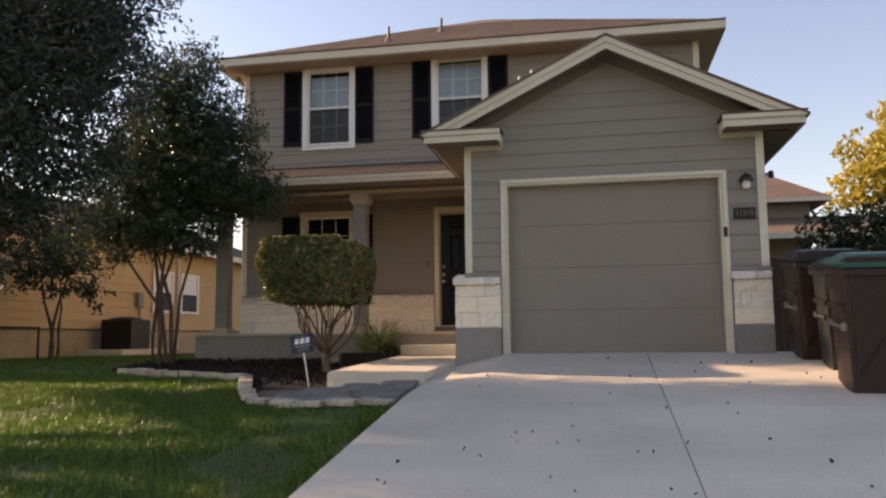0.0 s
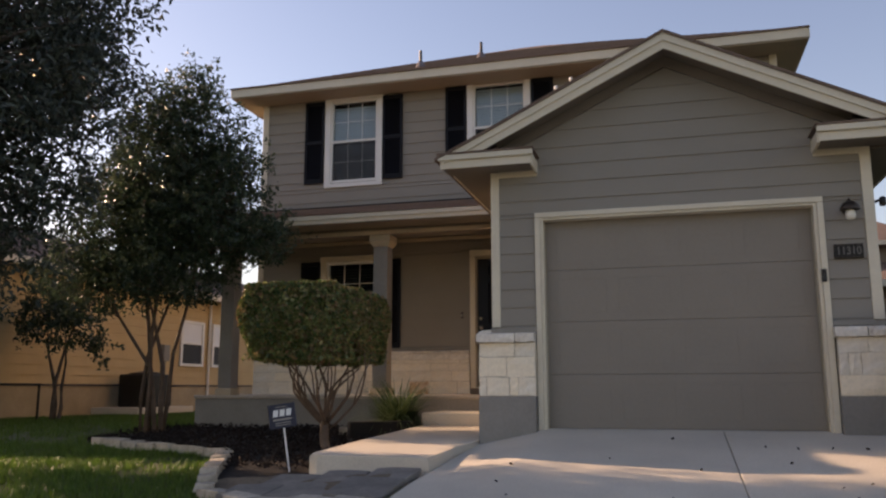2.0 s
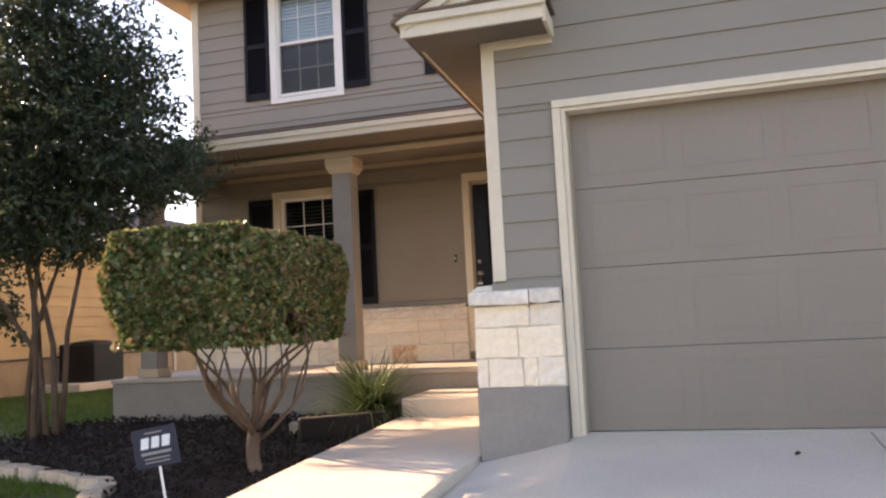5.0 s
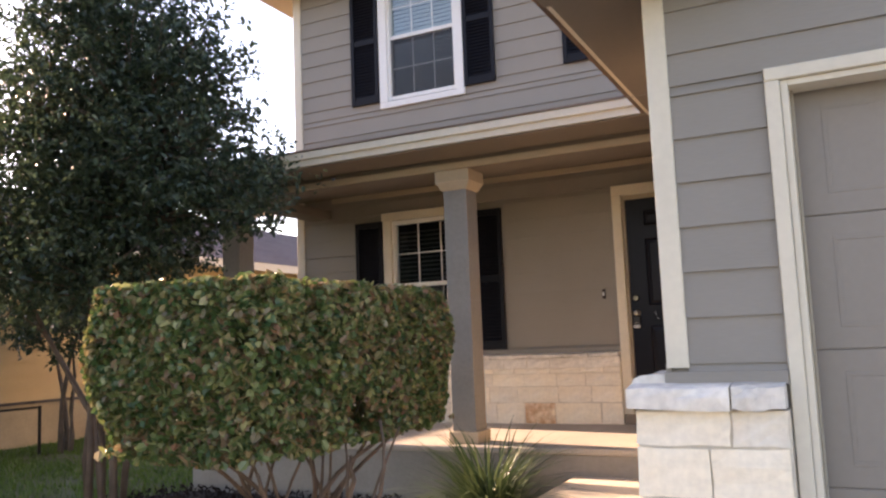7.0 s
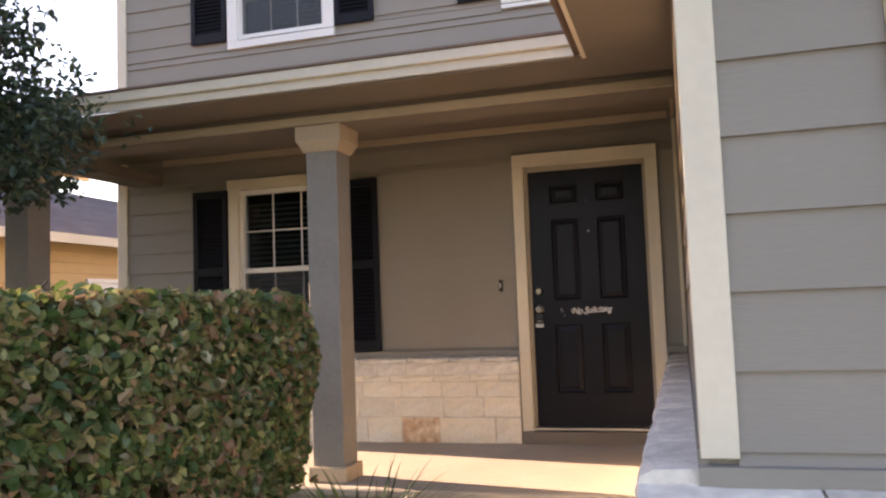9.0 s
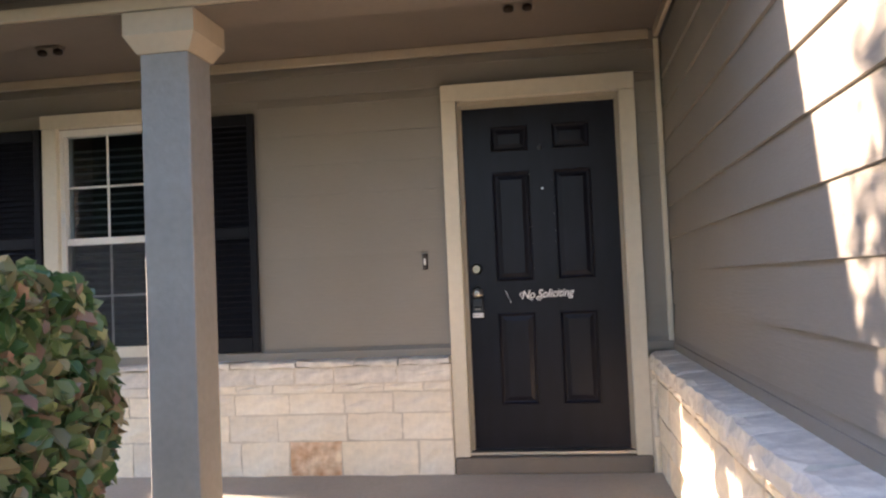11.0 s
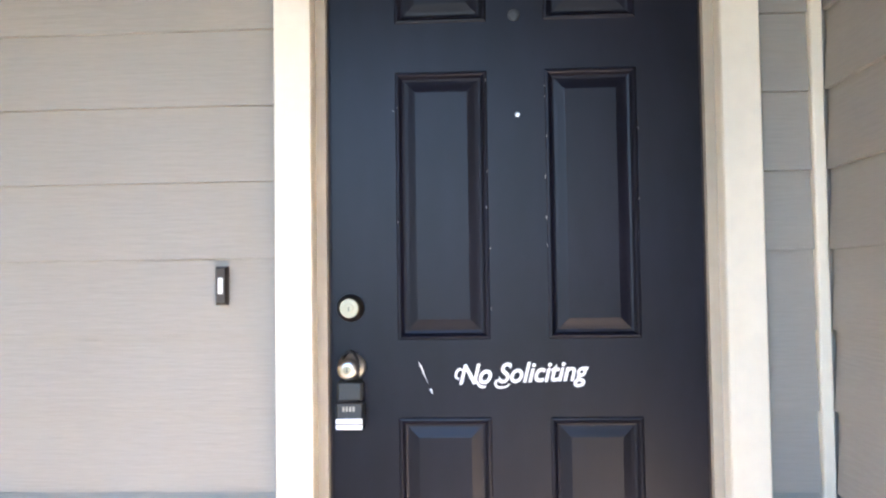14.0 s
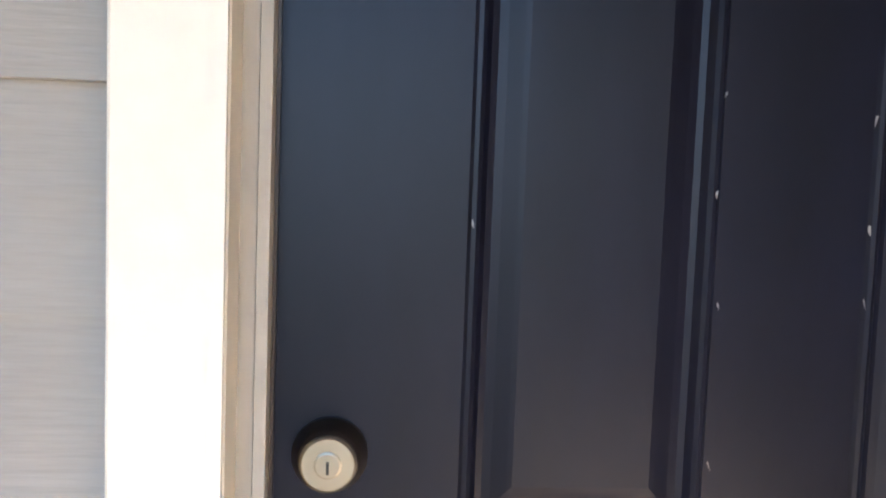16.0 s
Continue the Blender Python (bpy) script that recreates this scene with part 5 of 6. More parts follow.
def broad_tree(name, label, base, stems, blobs, count, leaf, leaf_mat, bark, seed, r0=0.06, spread=0.16, narrow=0.5, clump=0.22, per=26):
    """Stems from one root, limbs into every clump of the crown, and leaves gathered on twigs in ragged clumps."""
    r = random.Random(seed)
    t = thing(name, label, "tree", at=Matrix.Translation(base))
    tips = []
    for i, (x, y, z) in enumerate(stems):
        a = i * 2.4
        foot = Vector((spread * 0.5 * math.cos(a), spread * 0.5 * math.sin(a), -0.1))
        knee = Vector((foot.x * 1.2 + x * 0.12, foot.y * 1.2 + y * 0.12, z * 0.36))
        bm = bmesh.new()
        w = r0 * r.uniform(0.75, 1.1)
        mid = knee.lerp(Vector((x, y, z)), 0.45) + Vector((r.uniform(-.06, .06), r.uniform(-.06, .06), 0))
        pts = [foot, foot.lerp(knee, 0.5) + Vector((r.uniform(-.03, .03), r.uniform(-.03, .03), 0)), knee, knee.lerp(mid, 0.5), mid, mid.lerp(Vector((x, y, z)), 0.5), Vector((x, y, z))]
        tube(bm, pts, [w * 1.15, w, w * 0.88, w * 0.75, w * 0.6, w * 0.45, w * 0.3], 8)
        part("stem", bm, bark, t, smooth=True)
        tips += pts[3:]
    bm = bmesh.new()
    centres = []
    total = sum(b[3] * b[4] * b[5] for b in blobs)
    for (x, y, z, rx, ry, rz) in blobs:
        n = max(3, int(count * rx * ry * rz / total / per))
        for k in range(n):
            v = Vector((r.gauss(0, 1), r.gauss(0, 1), r.gauss(0, 1)))
            v = v.normalized() * (r.random() ** 0.42)
            c = Vector((x + v.x * rx, y + v.y * ry, z + v.z * rz))
            if k % 3 == 0:
                near = min(tips, key=lambda p: (p - c).length)
                limb(bm, near, c, 0.012 * r0 / 0.06, 0.003, r, 0.12, 4, 3)
            ax = Vector((r.gauss(0, 1), r.gauss(0, 1), r.gauss(0, 0.6) + 0.3)).normalized()
            for i in range(per):
                along = r.uniform(-1, 1)
                centres.append(c + ax * along * clump * 1.5 + Vector((r.gauss(0, 1), r.gauss(0, 1), r.gauss(0, 1))) * clump * 0.33 * (1.2 - abs(along) * 0.6))
    tagged(part("twig_mass", bm, bark, t), kind="stuff")
    tagged(leaves("crown", centres, leaf, leaf_mat, t, r, narrow=narrow), kind="stuff")
    return t


CREPE = (-3.86, -2.85, land_z(-3.8, -2.85) + 0.02)
broad_tree("crape_myrtle", "multi-stemmed crape myrtle with dark green leaves", CREPE,
           [(-0.55, 0.15, 2.6), (-0.15, -0.25, 3.3), (0.25, 0.1, 3.7), (0.75, -0.2, 3.0), (0.45, 0.4, 2.9), (-0.9, -0.3, 2.4)],
           [(0.30, -0.2, 3.3, 0.95, 0.9, 0.95), (0.62, -0.35, 4.45, 0.45, 0.45, 0.75), (0.15, -0.3, 4.35, 0.6, 0.55, 0.6), (1.05, -0.3, 3.95, 0.5, 0.45, 0.5), (-0.35, 0, 2.8, 1.0, 0.9, 0.9), (1.0, -0.1, 2.75, 0.85, 0.8, 0.75), (1.65, -0.1, 2.6, 0.5, 0.4, 0.4), (-0.9, -0.3, 2.2, 0.8, 0.7, 0.65), (0.2, -0.3, 2.1, 1.0, 0.8, 0.45), (-0.1, -0.2, 4.0, 0.5, 0.5, 0.5), (1.1, -0.2, 3.5, 0.55, 0.5, 0.55), (-0.7, 0.0, 3.4, 0.6, 0.6, 0.6)],
           62000, 0.052, M_LEAF_MYRTLE, M_BARK, 11, 0.037, spread=0.30, narrow=0.55, clump=0.14, per=34)
broad_tree("young_tree", "slender young tree beside the yellow house", (-7.93, 0.07, land_z(-7.9, 0)),
           [(0.1, 0, 1.6), (-0.5, 0.2, 1.9), (0.5, -0.1, 2.0)],
           [(-0.5, 0.1, 1.85, 0.6, 0.6, 0.55), (0.35, 0, 1.7, 0.6, 0.5, 0.5), (0.0, 0, 2.3, 0.6, 0.6, 0.45), (0.75, 0.1, 1.35, 0.35, 0.3, 0.3)], 3200, 0.085, M_LEAF_MYRTLE, M_BARK_GREY, 5, 0.035, clump=0.16)
broad_tree("oak_tree", "large dark live oak shading the front lawn", (-6.9, -8.3, land_z(-6.9, -8.3)),
           [(0.5, 1.2, 4), (2.7, 4.0, 4.5), (1.6, 1.5, 4.6), (-0.9, 1.5, 4.4), (0.6, -0.7, 4.4), (2.5, 1.9, 4.2)],
           # The first two clumps are added only to throw shade on the bins.
           [(2.9, 3.4, 4.75, 1.0, 0.75, 0.75), (2.5, 4.3, 5.0, 0.8, 0.6, 0.6), (1.7, 1.9, 4.6, 1.9, 1.9, 1.5), (2.7, 2.1, 3.6, 1.5, 1.5, 1.1), (0.5, 1.2, 4.8, 2.2, 2.2, 1.6), (3, 2.3, 5.3, 1.4, 1.5, 1), (3.6, 2.6, 5, 1.1, 1, 0.8), (3.5, 2.5, 4.1, 1.1, 1.1, 0.8), (-1.1, 0.3, 4, 2, 2, 1.6), (0.9, -0.9, 4.4, 1.8, 1.8, 1.5), (2, 2.6, 2.7, 1.2, 0.85, 0.75), (0.5, 2.8, 3, 1.5, 1, 1.2), (1.5, 1.5, 6.4, 2, 2, 0.9), (-1.3, 3, 3.4, 1.4, 1.1, 1.3), (2.8, 2.7, 2.35, 1, 0.75, 0.55), (1.5, 2.7, 2.05, 1.3, 0.7, 0.6), (3.4, 2.6, 3.2, 0.75, 0.8, 0.6), (0.4, 2.7, 2.1, 1.3, 0.7, 0.6), (3.2, 2.8, 2.7, 0.7, 0.65, 0.6)],
           126000, 0.080, M_LEAF_OAK, M_BARK_GREY, 23, 0.15, spread=0.25, narrow=0.42, clump=0.27, per=34)


def hedge():
    """A clipped box of leaves on bare spreading stems."""
    r = random.Random(31)
    x0, x1, y0, y1, z0, z1 = -1.32, -0.28, -5.22, -3.28, 0.34, 1.11
    bx, by = -0.72, -4.25
    t = thing("clipped_shrub", "clipped box-shaped holly shrub on bare brown stems", "shrub", at=Matrix.Translation((bx, by, land_z(bx, by) + 0.03)))
    oz = land_z(bx, by) + 0.03
    bm = bmesh.new()
    pts = limb(bm, (0.10, -0.04, -0.08), (0, 0.02, 0.34), 0.058, 0.046, r, 0.1, 10, 4)
    part("trunk", bm, M_BARK, t, smooth=True)
    for i in range(11):
        bm = bmesh.new()
        a = i * 0.571 + r.uniform(-0.2, 0.2)
        e = Vector((0.44 * math.cos(a), 0.84 * math.sin(a) * r.uniform(0.6, 1), r.uniform(0.86, 1.05)))
        s = pts[-1] + Vector((0.03 * math.cos(a), 0.03 * math.sin(a), r.uniform(-0.12, 0)))
        q = limb(bm, s, e, r.uniform(0.014, 0.023), 0.008, r, 0.22, 7, 8)
        limb(bm, q[3], q[3] + Vector((r.uniform(-.2, .2), r.uniform(-.3, .3), 0.5)), 0.011, 0.005, r, 0.1, 5, 4)
        part("stem", bm, M_BARK, t, smooth=True)
    # inner mass of twigs, the shade inside the shrub put into their colour
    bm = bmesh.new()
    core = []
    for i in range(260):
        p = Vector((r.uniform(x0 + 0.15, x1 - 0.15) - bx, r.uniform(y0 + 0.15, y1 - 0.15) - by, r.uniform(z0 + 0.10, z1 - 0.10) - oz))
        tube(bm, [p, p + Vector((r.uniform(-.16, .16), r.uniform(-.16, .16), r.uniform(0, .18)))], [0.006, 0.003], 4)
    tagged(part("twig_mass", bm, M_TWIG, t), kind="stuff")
    centres = []
    n = 0
    while n < 42000:
        u, v, w = r.uniform(0, 1), r.uniform(0, 1), r.uniform(0, 1)
        face = r.choices((0, 1, 2, 3, 4, 5, 6), (16, 20, 9, 9, 14, 5, 14))[0]
        x, y, z = x0 + u * (x1 - x0), y0 + v * (y1 - y0), z0 + w * (z1 - z0)
        deep = abs(r.gauss(0, 0.045))
        if face == 0: y = y0 + deep
        elif face == 1: x = x1 - deep
        elif face == 2: x = x0 + deep
        elif face == 3: y = y1 - deep
        elif face == 4: z = z1 - deep * 0.8
        elif face == 5: z = z0 + deep
        # rounded corners, waves and a ragged skirt
        cx, cy = (x - (x0 + x1) / 2) / ((x1 - x0) / 2), (y - (y0 + y1) / 2) / ((y1 - y0) / 2)
        if abs(cx) ** 5 + abs(cy) ** 7 > 1.25:
            continue
        wob = 0.065 * noise.noise((x * 3, y * 3, z * 3))
        taper = 0.90 + 0.10 * min(1, w * 2.0)
        skirt = 0.07 * noise.noise((x * 5, y * 5, 8)) if w < 0.25 else 0
        if w < 0.3 and noise.noise((x * 4.5, y * 4.5, z * 5)) > 0.28:
            continue
        centres.append((cx * (x1 - x0) / 2 * taper + (x0 + x1) / 2 - bx + wob, cy * (y1 - y0) / 2 * taper + (y0 + y1) / 2 - by + wob, z - oz + skirt + 0.02 * noise.noise((x * 8, y * 8, 2))))
        n += 1
    tagged(leaves("foliage", centres, 0.044, M_LEAF_HEDGE, t, r, narrow=0.74), kind="stuff")


hedge()


def liriope(x, y, count, seed):
    """A tuft of arching strap leaves."""
    r = random.Random(seed)
    t = thing("liriope_clump", "tuft of arching green strap leaves with pale edges", "plant", at=Matrix.Translation((x, y, land_z(x, y) + 0.04)))
    verts, faces = [], []
    for i in range(count):
        a, ln, lean = r.uniform(0, 6.283), r.uniform(0.45, 0.98), r.uniform(0.02, 0.80)
        w = r.uniform(0.005, 0.010)
        d, sd = Vector((math.cos(a), math.sin(a), 0)), Vector((-math.sin(a), math.cos(a), 0))
        p = Vector((r.gauss(0, 0.05), r.gauss(0, 0.05), 0))
        b, up = len(verts), 1.35 - lean
        seg = 6
        for k in range(seg + 1):
            f = k / seg
            ww = w * (1 - f ** 3)
            verts += [tuple(p + sd * ww), tuple(p - sd * ww)]
            ang = up - f * (0.7 + lean * 1.5)
            p = p + (d * math.cos(ang) + Vector((0, 0, 1)) * math.sin(ang)) * (ln / seg)
        faces += [(b + 2 * k, b + 2 * k + 1, b + 2 * k + 3, b + 2 * k + 2) for k in range(seg)]
    me = bpy.data.meshes.new("leaves")
    me.from_pydata(verts, [], faces)
    me.materials.append(M_LIRIOPE)
    part("leaves", me, M_LIRIOPE, t)
    return t


liriope(-0.50, -2.45, 860, 9)


def grass():
    """Blades over the seen lawn, thick near the drive and thinner far off, with bare spots."""
    r = random.Random(77)
    verts, faces = [], []
    dirt = [(-1.05, -6.0), (-0.16, -5.85), (0.95, -6.0), (0.95, -7.2), (-0.1, -7.0), (-0.75, -6.65)]
    n = 0
    while n < 190000:
        x = 0.97 - 11.0 * r.random() ** 1.15
        y = r.uniform(-14.2, 4.5) if r.random() < 0.62 else r.uniform(-12.5, -4.0)
        if inside(x, y, bed) or inside(x, y, dirt) or (x > -4.0 and y > -1.9) or (x > -0.2 and y > -6.0) or x < -9.1:
            continue
        bare = noise.noise((x * 1.3, y * 1.3, 3)) + (0.25 if x > -0.2 else 0)
        if bare > 0.28 and r.random() < 0.75:
            continue
        h = r.uniform(0.03, 0.075)
        a = r.uniform(0, 6.283)
        w = r.uniform(0.004, 0.009)
        z = land_z(x, y)
        dx, dy, lean = math.cos(a) * w, math.sin(a) * w, r.uniform(0.2, 0.9) * h
        b = len(verts)
        verts += [(x - dx, y - dy, z - 0.005), (x + dx, y + dy, z - 0.005), (x - dy / w * lean, y + dx / w * lean, z + h)]
        faces.append((b, b + 1, b + 2))
        n += 1
    me = bpy.data.meshes.new("grass")
    me.from_pydata(verts, [], faces)
    me.materials.append(M_GRASS)
    tagged(new("grass", me), "short green lawn grass with thin patches", "grass", kind="stuff")


grass()


# ---- yard sign ----
def yard_sign():
    t = thing("yard_sign", "small dark security yard sign on a pale stake", "yard sign", at=pose(-0.42, -5.72, land_z(-0.42, -5.72) + 0.06, 0, -9, 12))
    bm = bmesh.new()
    cyl(bm, (0.0, 0.01, -0.05), (0.0, 0.01, 0.56), 0.008, n=8)
    part("stake", bm, M_SILVER, t, "pale metal stake")
    part("panel", boxes((-0.125, 0.125, -0.004, 0.004, 0.37, 0.585), bevel=0.002), M_SIGN, t)
    for k in range(3):
        x = -0.085 + k * 0.06
        bm = bmesh.new()
        prism(bm, [(x, 0.475), (x + 0.045, 0.475), (x + 0.057, 0.535), (x + 0.012, 0.535)], -0.0065, -0.0042)
        part("emblem", bm, M_LETTER, t, "white emblem shape")
    for hw, z0, z1 in ((0.085, 0.44, 0.455), (0.07, 0.415, 0.422), (0.07, 0.395, 0.401), (0.05, 0.555, 0.562)):
        part("line", boxes((-hw, hw, -0.006, -0.0042, z0, z1)), M_LETTER_GREY, t)


yard_sign()


# ---- bins ----
def bin_cart(body_mat, lid_mat, label, at, height=1.28, w=0.62, d=0.74):
    t = thing("wheeled_bin", label, "bin", group="bins beside the garage", at=at)
    bm = bmesh.new()
    k, hb = 0.80, height * 0.95
    hull(bm, [(sx * w / 2 * s, sy * d / 2 * s, z) for sx in (-1, 1) for sy in (-1, 1) for s, z in ((k, 0.04), (1, hb * 0.93))])
    bmesh.ops.bevel(bm, geom=[ed for ed in bm.edges if abs(ed.verts[0].co.z - ed.verts[1].co.z) > 0.3], offset=0.05, segments=3, affect='EDGES')
    body = part("body", bm, body_mat, t)
    part("rim", boxes((-w / 2 - 0.02, w / 2 + 0.02, -d / 2 - 0.02, d / 2 + 0.02, hb * 0.93 - 0.05, hb * 0.95), bevel=0.012), body_mat, t)
    bm = bmesh.new()
    hull(bm, [(sx * (w / 2 + 0.03) * s, sy * (d / 2 + 0.03) * s + o, z) for sx in (-1, 1) for sy in (-1, 1) for s, o, z in ((1, 0, hb * 0.952), (1, 0, hb * 0.97), (0.72, 0.03, height))])
    bmesh.ops.bevel(bm, geom=list(bm.edges), offset=0.012, segments=2, affect='EDGES')
    part("lid", bm, lid_mat, t)
    bm = bmesh.new()
    cyl(bm, (-w * 0.30, -d / 2 * 0.90 - 0.035, hb * 0.50), (w * 0.30, -d / 2 * 0.90 - 0.035, hb * 0.50), 0.012)
    for s in (-1, 1):
        box(bm, s * w * 0.30 - 0.012, s * w * 0.30 + 0.012, -d / 2 * 0.90 - 0.04, -d / 2 * 0.80, hb * 0.47, hb * 0.53)
    part("catch_bar", bm, M_NICKEL, t, "bare metal lifting bar")
    part("front_ledge", boxes((-w * 0.36, w * 0.36, -d / 2 * 0.97 - 0.02, -d / 2 * 0.9, hb * 0.62, hb * 0.66), bevel=0.01), body_mat, t)
    bm = bmesh.new()
    cyl(bm, (-w / 2 * 0.8, d / 2 + 0.07, hb * 0.88), (w / 2 * 0.8, d / 2 + 0.07, hb * 0.88), 0.018)
    for s in (-1, 1):
        cyl(bm, (s * w * 0.36, d / 2 - 0.05, hb * 0.88), (s * w * 0.36, d / 2 + 0.07, hb * 0.88), 0.016)
    part("handle", bm, body_mat, t)
    for s in (-1, 1):
        bm = bmesh.new()
        cyl(bm, (s * (w / 2 * 0.86), d / 2 * 0.72, 0.13), (s * (w / 2 * 0.86 + 0.06), d / 2 * 0.72, 0.13), 0.13, n=18)
        wheel = part("wheel", bm, M_BIN_BLACK, t)
        bm = bmesh.new()
        cyl(bm, (s * (w / 2 * 0.86 + 0.061), d / 2 * 0.72, 0.13), (s * (w / 2 * 0.86 + 0.066), d / 2 * 0.72, 0.13), 0.06, n=14)
        part("hub", bm, M_DARK, wheel)
    return t


def bin_place(x, y, turn):
    """On the sloping drive, fronts towards the drive."""
    return pose(x, y, drive_z(y), 7.3, 0, 0) @ pose(0, 0, 0, 0, 0, -90 + turn)


b1 = bin_cart(M_BIN, M_BIN_GREEN, "brown wheeled bin with a green lid", bin_place(5.25, -6.58, 0), 1.21)
words("lettering", "333", 0.12, M_LETTER, b1, Matrix.Translation((0.303, 0.08, 0.90)) @ pose(0, 0, 0, 90, 0, 90), depth=0.002, bold=0.002)
bin_cart(M_BIN_BLACK, M_BIN_BLACK, "black wheeled bin between two brown bins", bin_place(5.36, -5.45, 2), 1.12, 0.54, 0.66)
bin_cart(M_BIN, M_BIN_BLACK, "brown wheeled bin with a closed black lid", bin_place(5.26, -4.76, 3), 1.19, 0.58)


# ---- fence beside the garage ----
fence = thing("wooden_fence", "dark red-brown board fence behind the bins", "fence", at=Matrix.Translation((0, -0.9, -0.46)))
bm = boxes((-0.068, 0.068, -0.01, 0.01, 0, 1.55), bevel=0.004)
picket = mesh_of("picket", bm, M_FENCE)
for i in range(26):
    part("picket", picket, M_FENCE, fence, at=pose(4.87 + i * 0.142, 0, 0.02 * math.sin(i * 2.3)))
for z in (0.35, 1.2):
    part("rail", boxes((4.80, 8.5, 0.0105, 0.05, z, z + 0.085)), M_FENCE, fence)


# ---- neighbouring houses ----
def yellow_house():
    """Single-storey house beside the lawn; its long side faces this one."""
    t = thing("yellow_house", "tan-yellow lap-sided neighbouring house with grey shingles", "house", at=Matrix.Translation((0, 0, 0)))
    X, y0, y1, ze, zb = -9.25, -3.2, 16.0, 2.50, 0.16
    part("wall", boxes((X - 9, X, y0, y1, -0.6, ze)), M_YELLOW, t)
    part("foundation", boxes((X, X + 0.035, y0 - 0.02, y1, -0.6, zb)), M_YELLOW_BASE, t)
    z = zb
    while z < ze - 0.03:
        z1 = min(z + 0.2, ze)
        bm = bmesh.new()
        hull(bm, [(X, y0, z), (X + 0.028, y0, z), (X + 0.028, y1, z), (X, y1, z), (X, y0, z1), (X + 0.006, y0, z1), (X + 0.006, y1, z1), (X, y1, z1)])
        part("siding_board", bm, M_YELLOW, t)
        z += 0.195
    part("base_strip", boxes((X, X + 0.06, y0, y1, zb - 0.03, zb + 0.012)), M_BARK_GREY, t)
    roof = bmesh.new()
    xr, zr = X - 4.5, ze + 1.85
    hull(roof, [(X + 0.5, y0 - 0.4, ze), (X + 0.5, y1, ze), (xr, y0 + 4.0, zr), (xr, y1, zr), (X + 0.5, y0 - 0.4, ze + 0.05), (X + 0.5, y1, ze + 0.05), (X - 9.5, y0 - 0.4, ze), (X - 9.5, y1, ze)])
    part("roof", roof, M_SHINGLE_GREY, t)
    for i in range(26):
        f0, f1 = i / 26, (i + 1.1) / 26
        bm = bmesh.new()
        a0, a1 = X + 0.5 - f0 * 5.0, X + 0.5 - f1 * 5.0
        h0, h1 = ze + 0.055 + f0 * 1.8, ze + 0.05 + f1 * 1.8
        hull(bm, [(a0, y0 - 0.4 + f0 * 4.4, h0), (a0, y1, h0), (a0, y0 - 0.4 + f0 * 4.4, h0 + 0.02), (a0, y1, h0 + 0.02), (a1, y0 - 0.4 + f1 * 4.4, h1), (a1, y1, h1)])
        part("shingle_course", bm, M_SHINGLE_GREY, t)
    part("fascia", boxes((X + 0.5, X + 0.525, y0 - 0.4, y1, ze - 0.11, ze + 0.05)), M_TRIM, t)
    part("soffit", boxes((X + 0.03, X + 0.5, y0 - 0.4, y1, ze - 0.02, ze - 0.004)), M_TRIM, t)
    for y in (5.92, 7.42):
        x0, x1, z0, z1 = X + 0.03, X + 0.075, 0.72, 1.76
        w = part("window", boxes((x0, x1, y - 0.06, y + 1.02, z0 - 0.07, z0), (x0, x1, y - 0.06, y + 1.02, z1, z1 + 0.07), (x0, x1, y - 0.06, y + 0.03, z0, z1), (x0, x1, y + 0.93, y + 1.02, z0, z1), (x0, x1 - 0.005, y + 0.031, y + 0.929, 1.22, 1.265)), M_WHITE, t)
        part("pane", boxes((X + 0.029, X + 0.042, y + 0.03, y + 0.93, z0, 1.219)), M_SCREEN, w)
        part("pane", boxes((X + 0.029, X + 0.042, y + 0.03, y + 0.93, 1.266, z1)), M_BLIND, w)
    meter = part("meter_box", boxes((X + 0.03, X + 0.14, 5.05, 5.3, 0.75, 1.15), bevel=0.01), M_GREYBASE, t, "grey electric meter box")
    bm = bmesh.new()
    cyl(bm, (X + 0.09, 5.18, 0.1), (X + 0.09, 5.18, 0.749), 0.022, n=8)
    part("conduit", bm, M_GREYBASE, meter)
    bm = bmesh.new()
    cyl(bm, (X + 0.07, 7.20, -0.35), (X + 0.07, 7.20, 2.48), 0.035, n=8)
    part("downpipe", bm, M_WHITE, t, "white downpipe")


yellow_house()


def ac_unit():
    pad = thing("unit_pad", "long concrete pad beside the yellow house", "pad", at=Matrix.Translation((-8.62, 3.50, -0.47)))
    part("slab", boxes((-0.55, 0.62, -0.9, 1.2, 0, 0.14), bevel=0.01), M_CONCRETE, pad)
    t = thing("air_conditioner", "dark louvred air conditioner on a concrete pad", "air conditioner", at=Matrix.Translation((-8.52, 3.55, -0.33)))
    part("case", boxes((-0.40, 0.40, -0.42, 0.42, 0.0, 0.72), bevel=0.02), M_ACUNIT, t)
    me = mesh_of("louvre", boxes((-0.405, 0.405, -0.43, 0.43, 0, 0.012)), M_DARK)
    for i in range(14):
        part("louvre", me, M_DARK, t, at=Matrix.Translation((0, 0, 0.06 + i * 0.045)))
    bm = bmesh.new()
    lathe(bm, [(0.38, 0.72), (0.37, 0.75), (0.1, 0.79)], 20)
    part("fan_guard", bm, M_DARK, t)


ac_unit()


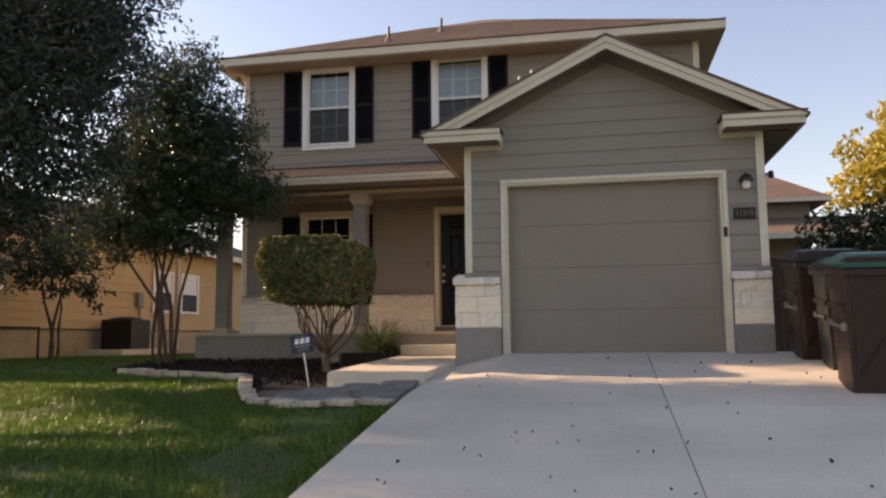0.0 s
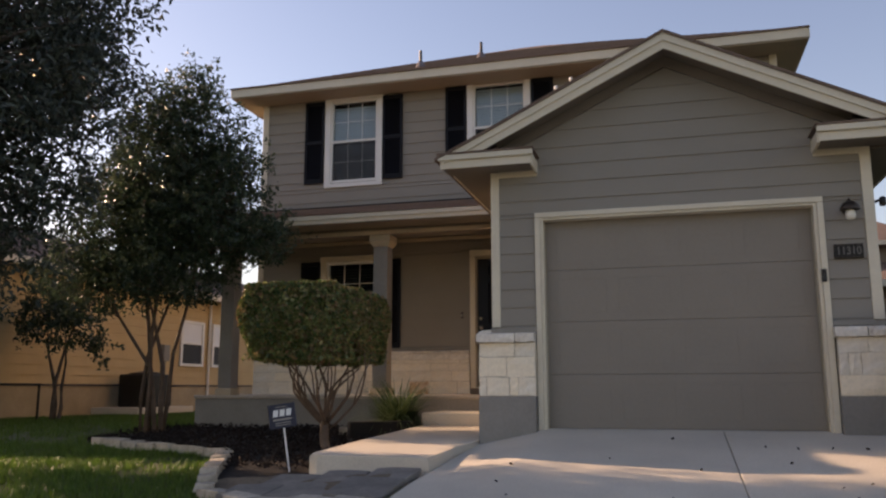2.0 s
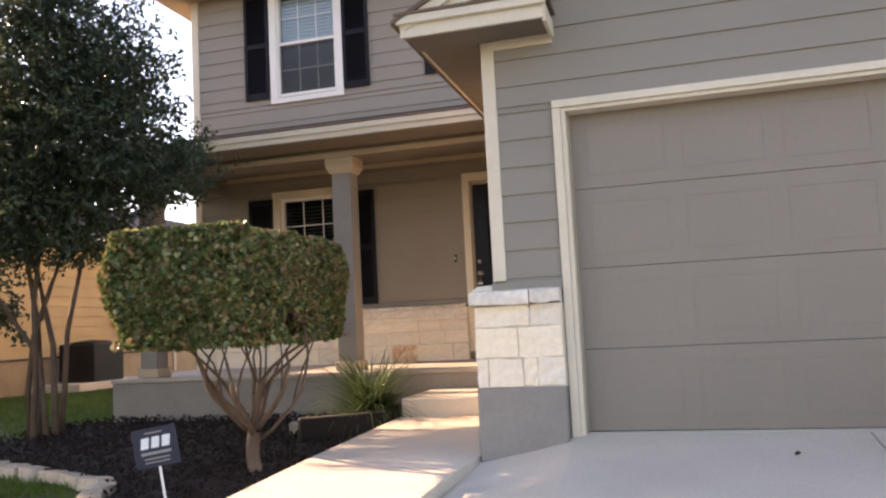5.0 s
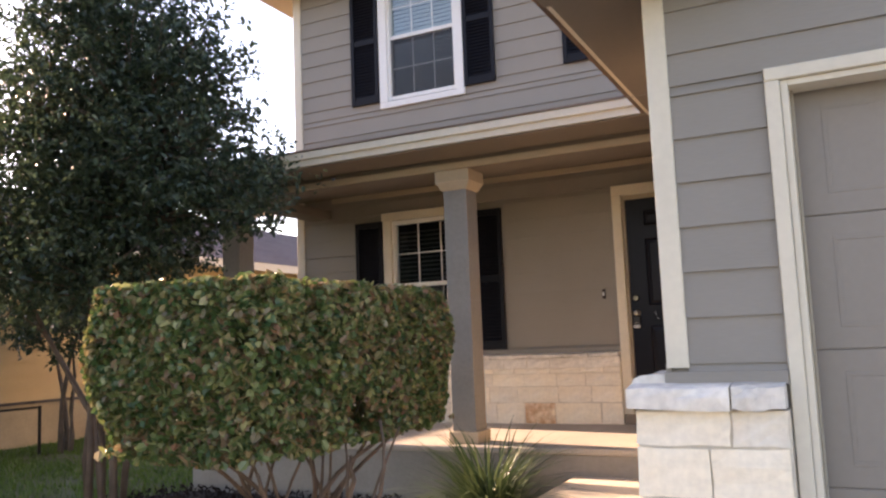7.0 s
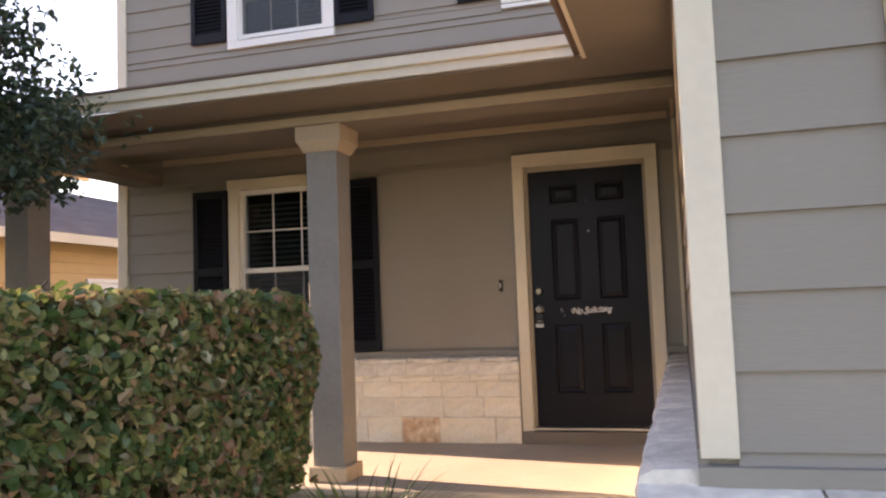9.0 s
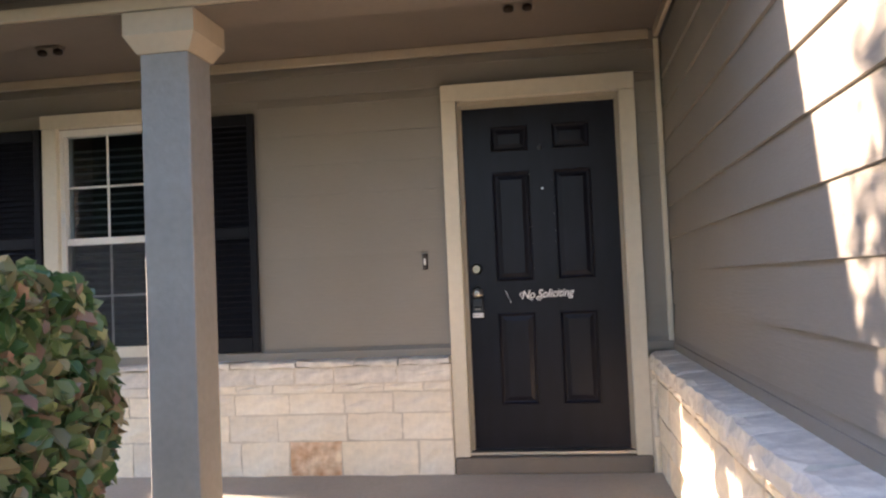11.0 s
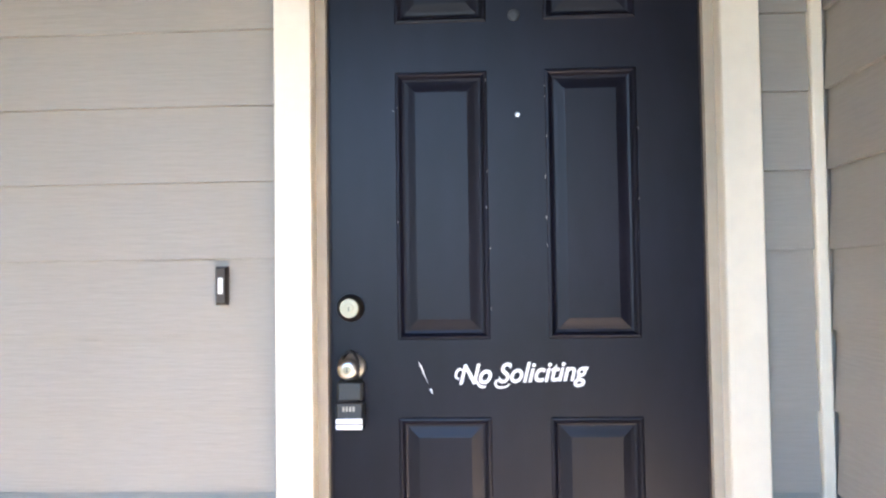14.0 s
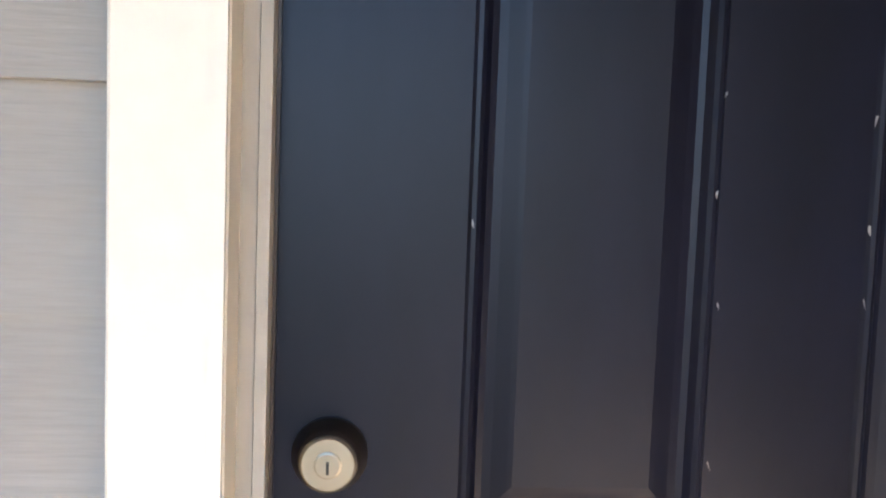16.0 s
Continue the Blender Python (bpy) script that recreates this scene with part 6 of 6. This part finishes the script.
def low_rail():
    t = thing("wire_fence_section", "low dark pipe rail in front of the yellow house", "fence", at=Matrix.Translation((-8.0, 0, -0.45)))
    for y in (-0.28, -2.9):
        bm = bmesh.new()
        cyl(bm, (0, y, -0.02), (0, y, 0.62), 0.022, n=8)
        part("post", bm, M_DARK, t)
    bm = bmesh.new()
    cyl(bm, (0, -5.5, 0.60), (0, -0.28, 0.60), 0.016, n=8)
    part("rail", bm, M_DARK, t)


low_rail()


def far_house():
    t = thing("taupe_house", "taupe two-storey house behind the bins", "house")
    part("wall", boxes((5.6, 8.8, 10.0, 16.0, -0.6, 3.6)), M_TAUPE, t)
    z = 0.0
    while z < 3.5:
        bm = bmesh.new()
        hull(bm, [(5.57, 9.97, z), (8.82, 9.97, z), (5.57, 9.995, z + 0.2), (8.82, 9.995, z + 0.2), (5.57, 9.999, z), (8.82, 9.999, z)])
        part("siding_board", bm, M_TAUPE, t)
        z += 0.2
    bm = bmesh.new()
    hull(bm, [(5.1, 9.5, 3.6), (9.3, 9.5, 3.6), (5.1, 16.5, 3.6), (9.3, 16.5, 3.6), (5.1, 12.6, 5.1), (7.9, 12.6, 5.1), (5.1, 9.5, 3.7), (9.3, 9.5, 3.7)])
    part("roof", bm, M_SHINGLE, t)
    part("fascia", boxes((5.1, 9.3, 9.46, 9.498, 3.58, 3.69)), M_TRIM, t)
    bm = bmesh.new()
    hull(bm, [(5.6, 8.2, 2.55), (10.5, 8.2, 2.55), (5.6, 9.96, 3.2), (10.5, 9.96, 3.2), (5.6, 8.2, 2.48), (10.5, 8.2, 2.48)])
    part("porch_roof", bm, M_SHINGLE, t)
    part("porch_fascia", boxes((5.6, 10.5, 8.16, 8.198, 2.40, 2.55)), M_TRIM, t)
    part("post", boxes((8.6, 8.75, 8.3, 8.45, -0.5, 2.42)), M_TRIM, t)


far_house()
shed = thing("cream_house", "cream house wall catching the sun beyond the trees", "house")
part("wall", boxes((9.6, 18, 12.0, 20, -0.6, 2.4)), M_YELLOW, shed)
bm = bmesh.new()
hull(bm, [(9.2, 11.5, 2.4), (18.4, 11.5, 2.4), (9.2, 20.4, 2.4), (18.4, 20.4, 2.4), (13.5, 16, 3.9), (14.5, 16, 3.9)])
part("roof", bm, M_SHINGLE, shed)
# Tree's sunny yellow comes largely from its leaf colour.
broad_tree("sunlit_tree", "yellow-green tree with evening sun put into its leaf colour", (13.5, 14.6, -0.5), [(0, 0, 4.8), (-0.9, 0.3, 5.7), (1.2, 0.4, 6.0)],
           [(-0.8, 0, 6.0, 1.8, 1.8, 1.5), (1.0, 0, 6.9, 2.2, 2.0, 1.9), (-1.7, 0, 5.1, 1.3, 1.3, 0.7), (1.3, 0.4, 5.1, 2.2, 1.9, 1.2), (0.4, 0, 8.2, 1.5, 1.5, 0.9)], 11000, 0.22, M_LEAF_SUNNY, M_BARK_GREY, 41, 0.13, clump=0.34)
broad_tree("dark_shrub", "dark green shrub behind the bins", (8.7, 5.2, -0.5), [(0, 0, 2.0), (-0.7, 0, 2.2), (0.8, 0, 2.2)],
           [(-0.5, 0, 2.6, 0.9, 0.8, 0.6), (0.6, 0, 2.7, 1.0, 0.9, 0.6), (0.2, 0, 1.7, 1.2, 0.8, 0.7)], 4200, 0.12, M_LEAF_BUSH, M_BARK_GREY, 43, 0.07, clump=0.2)

# ---- fallen leaves on the drive ----
rng = random.Random(19)
spots = [(rng.uniform(1.4, 5.2), rng.uniform(-12.5, -4.8)) for _ in range(70)]
tagged(leaves("fallen_leaves", [(x, y, drive_z(y) + 0.008) for x, y in spots], 0.035, M_CHIP, None, rng, narrow=0.6), "scattered dry leaves on the concrete", "leaves", kind="stuff")
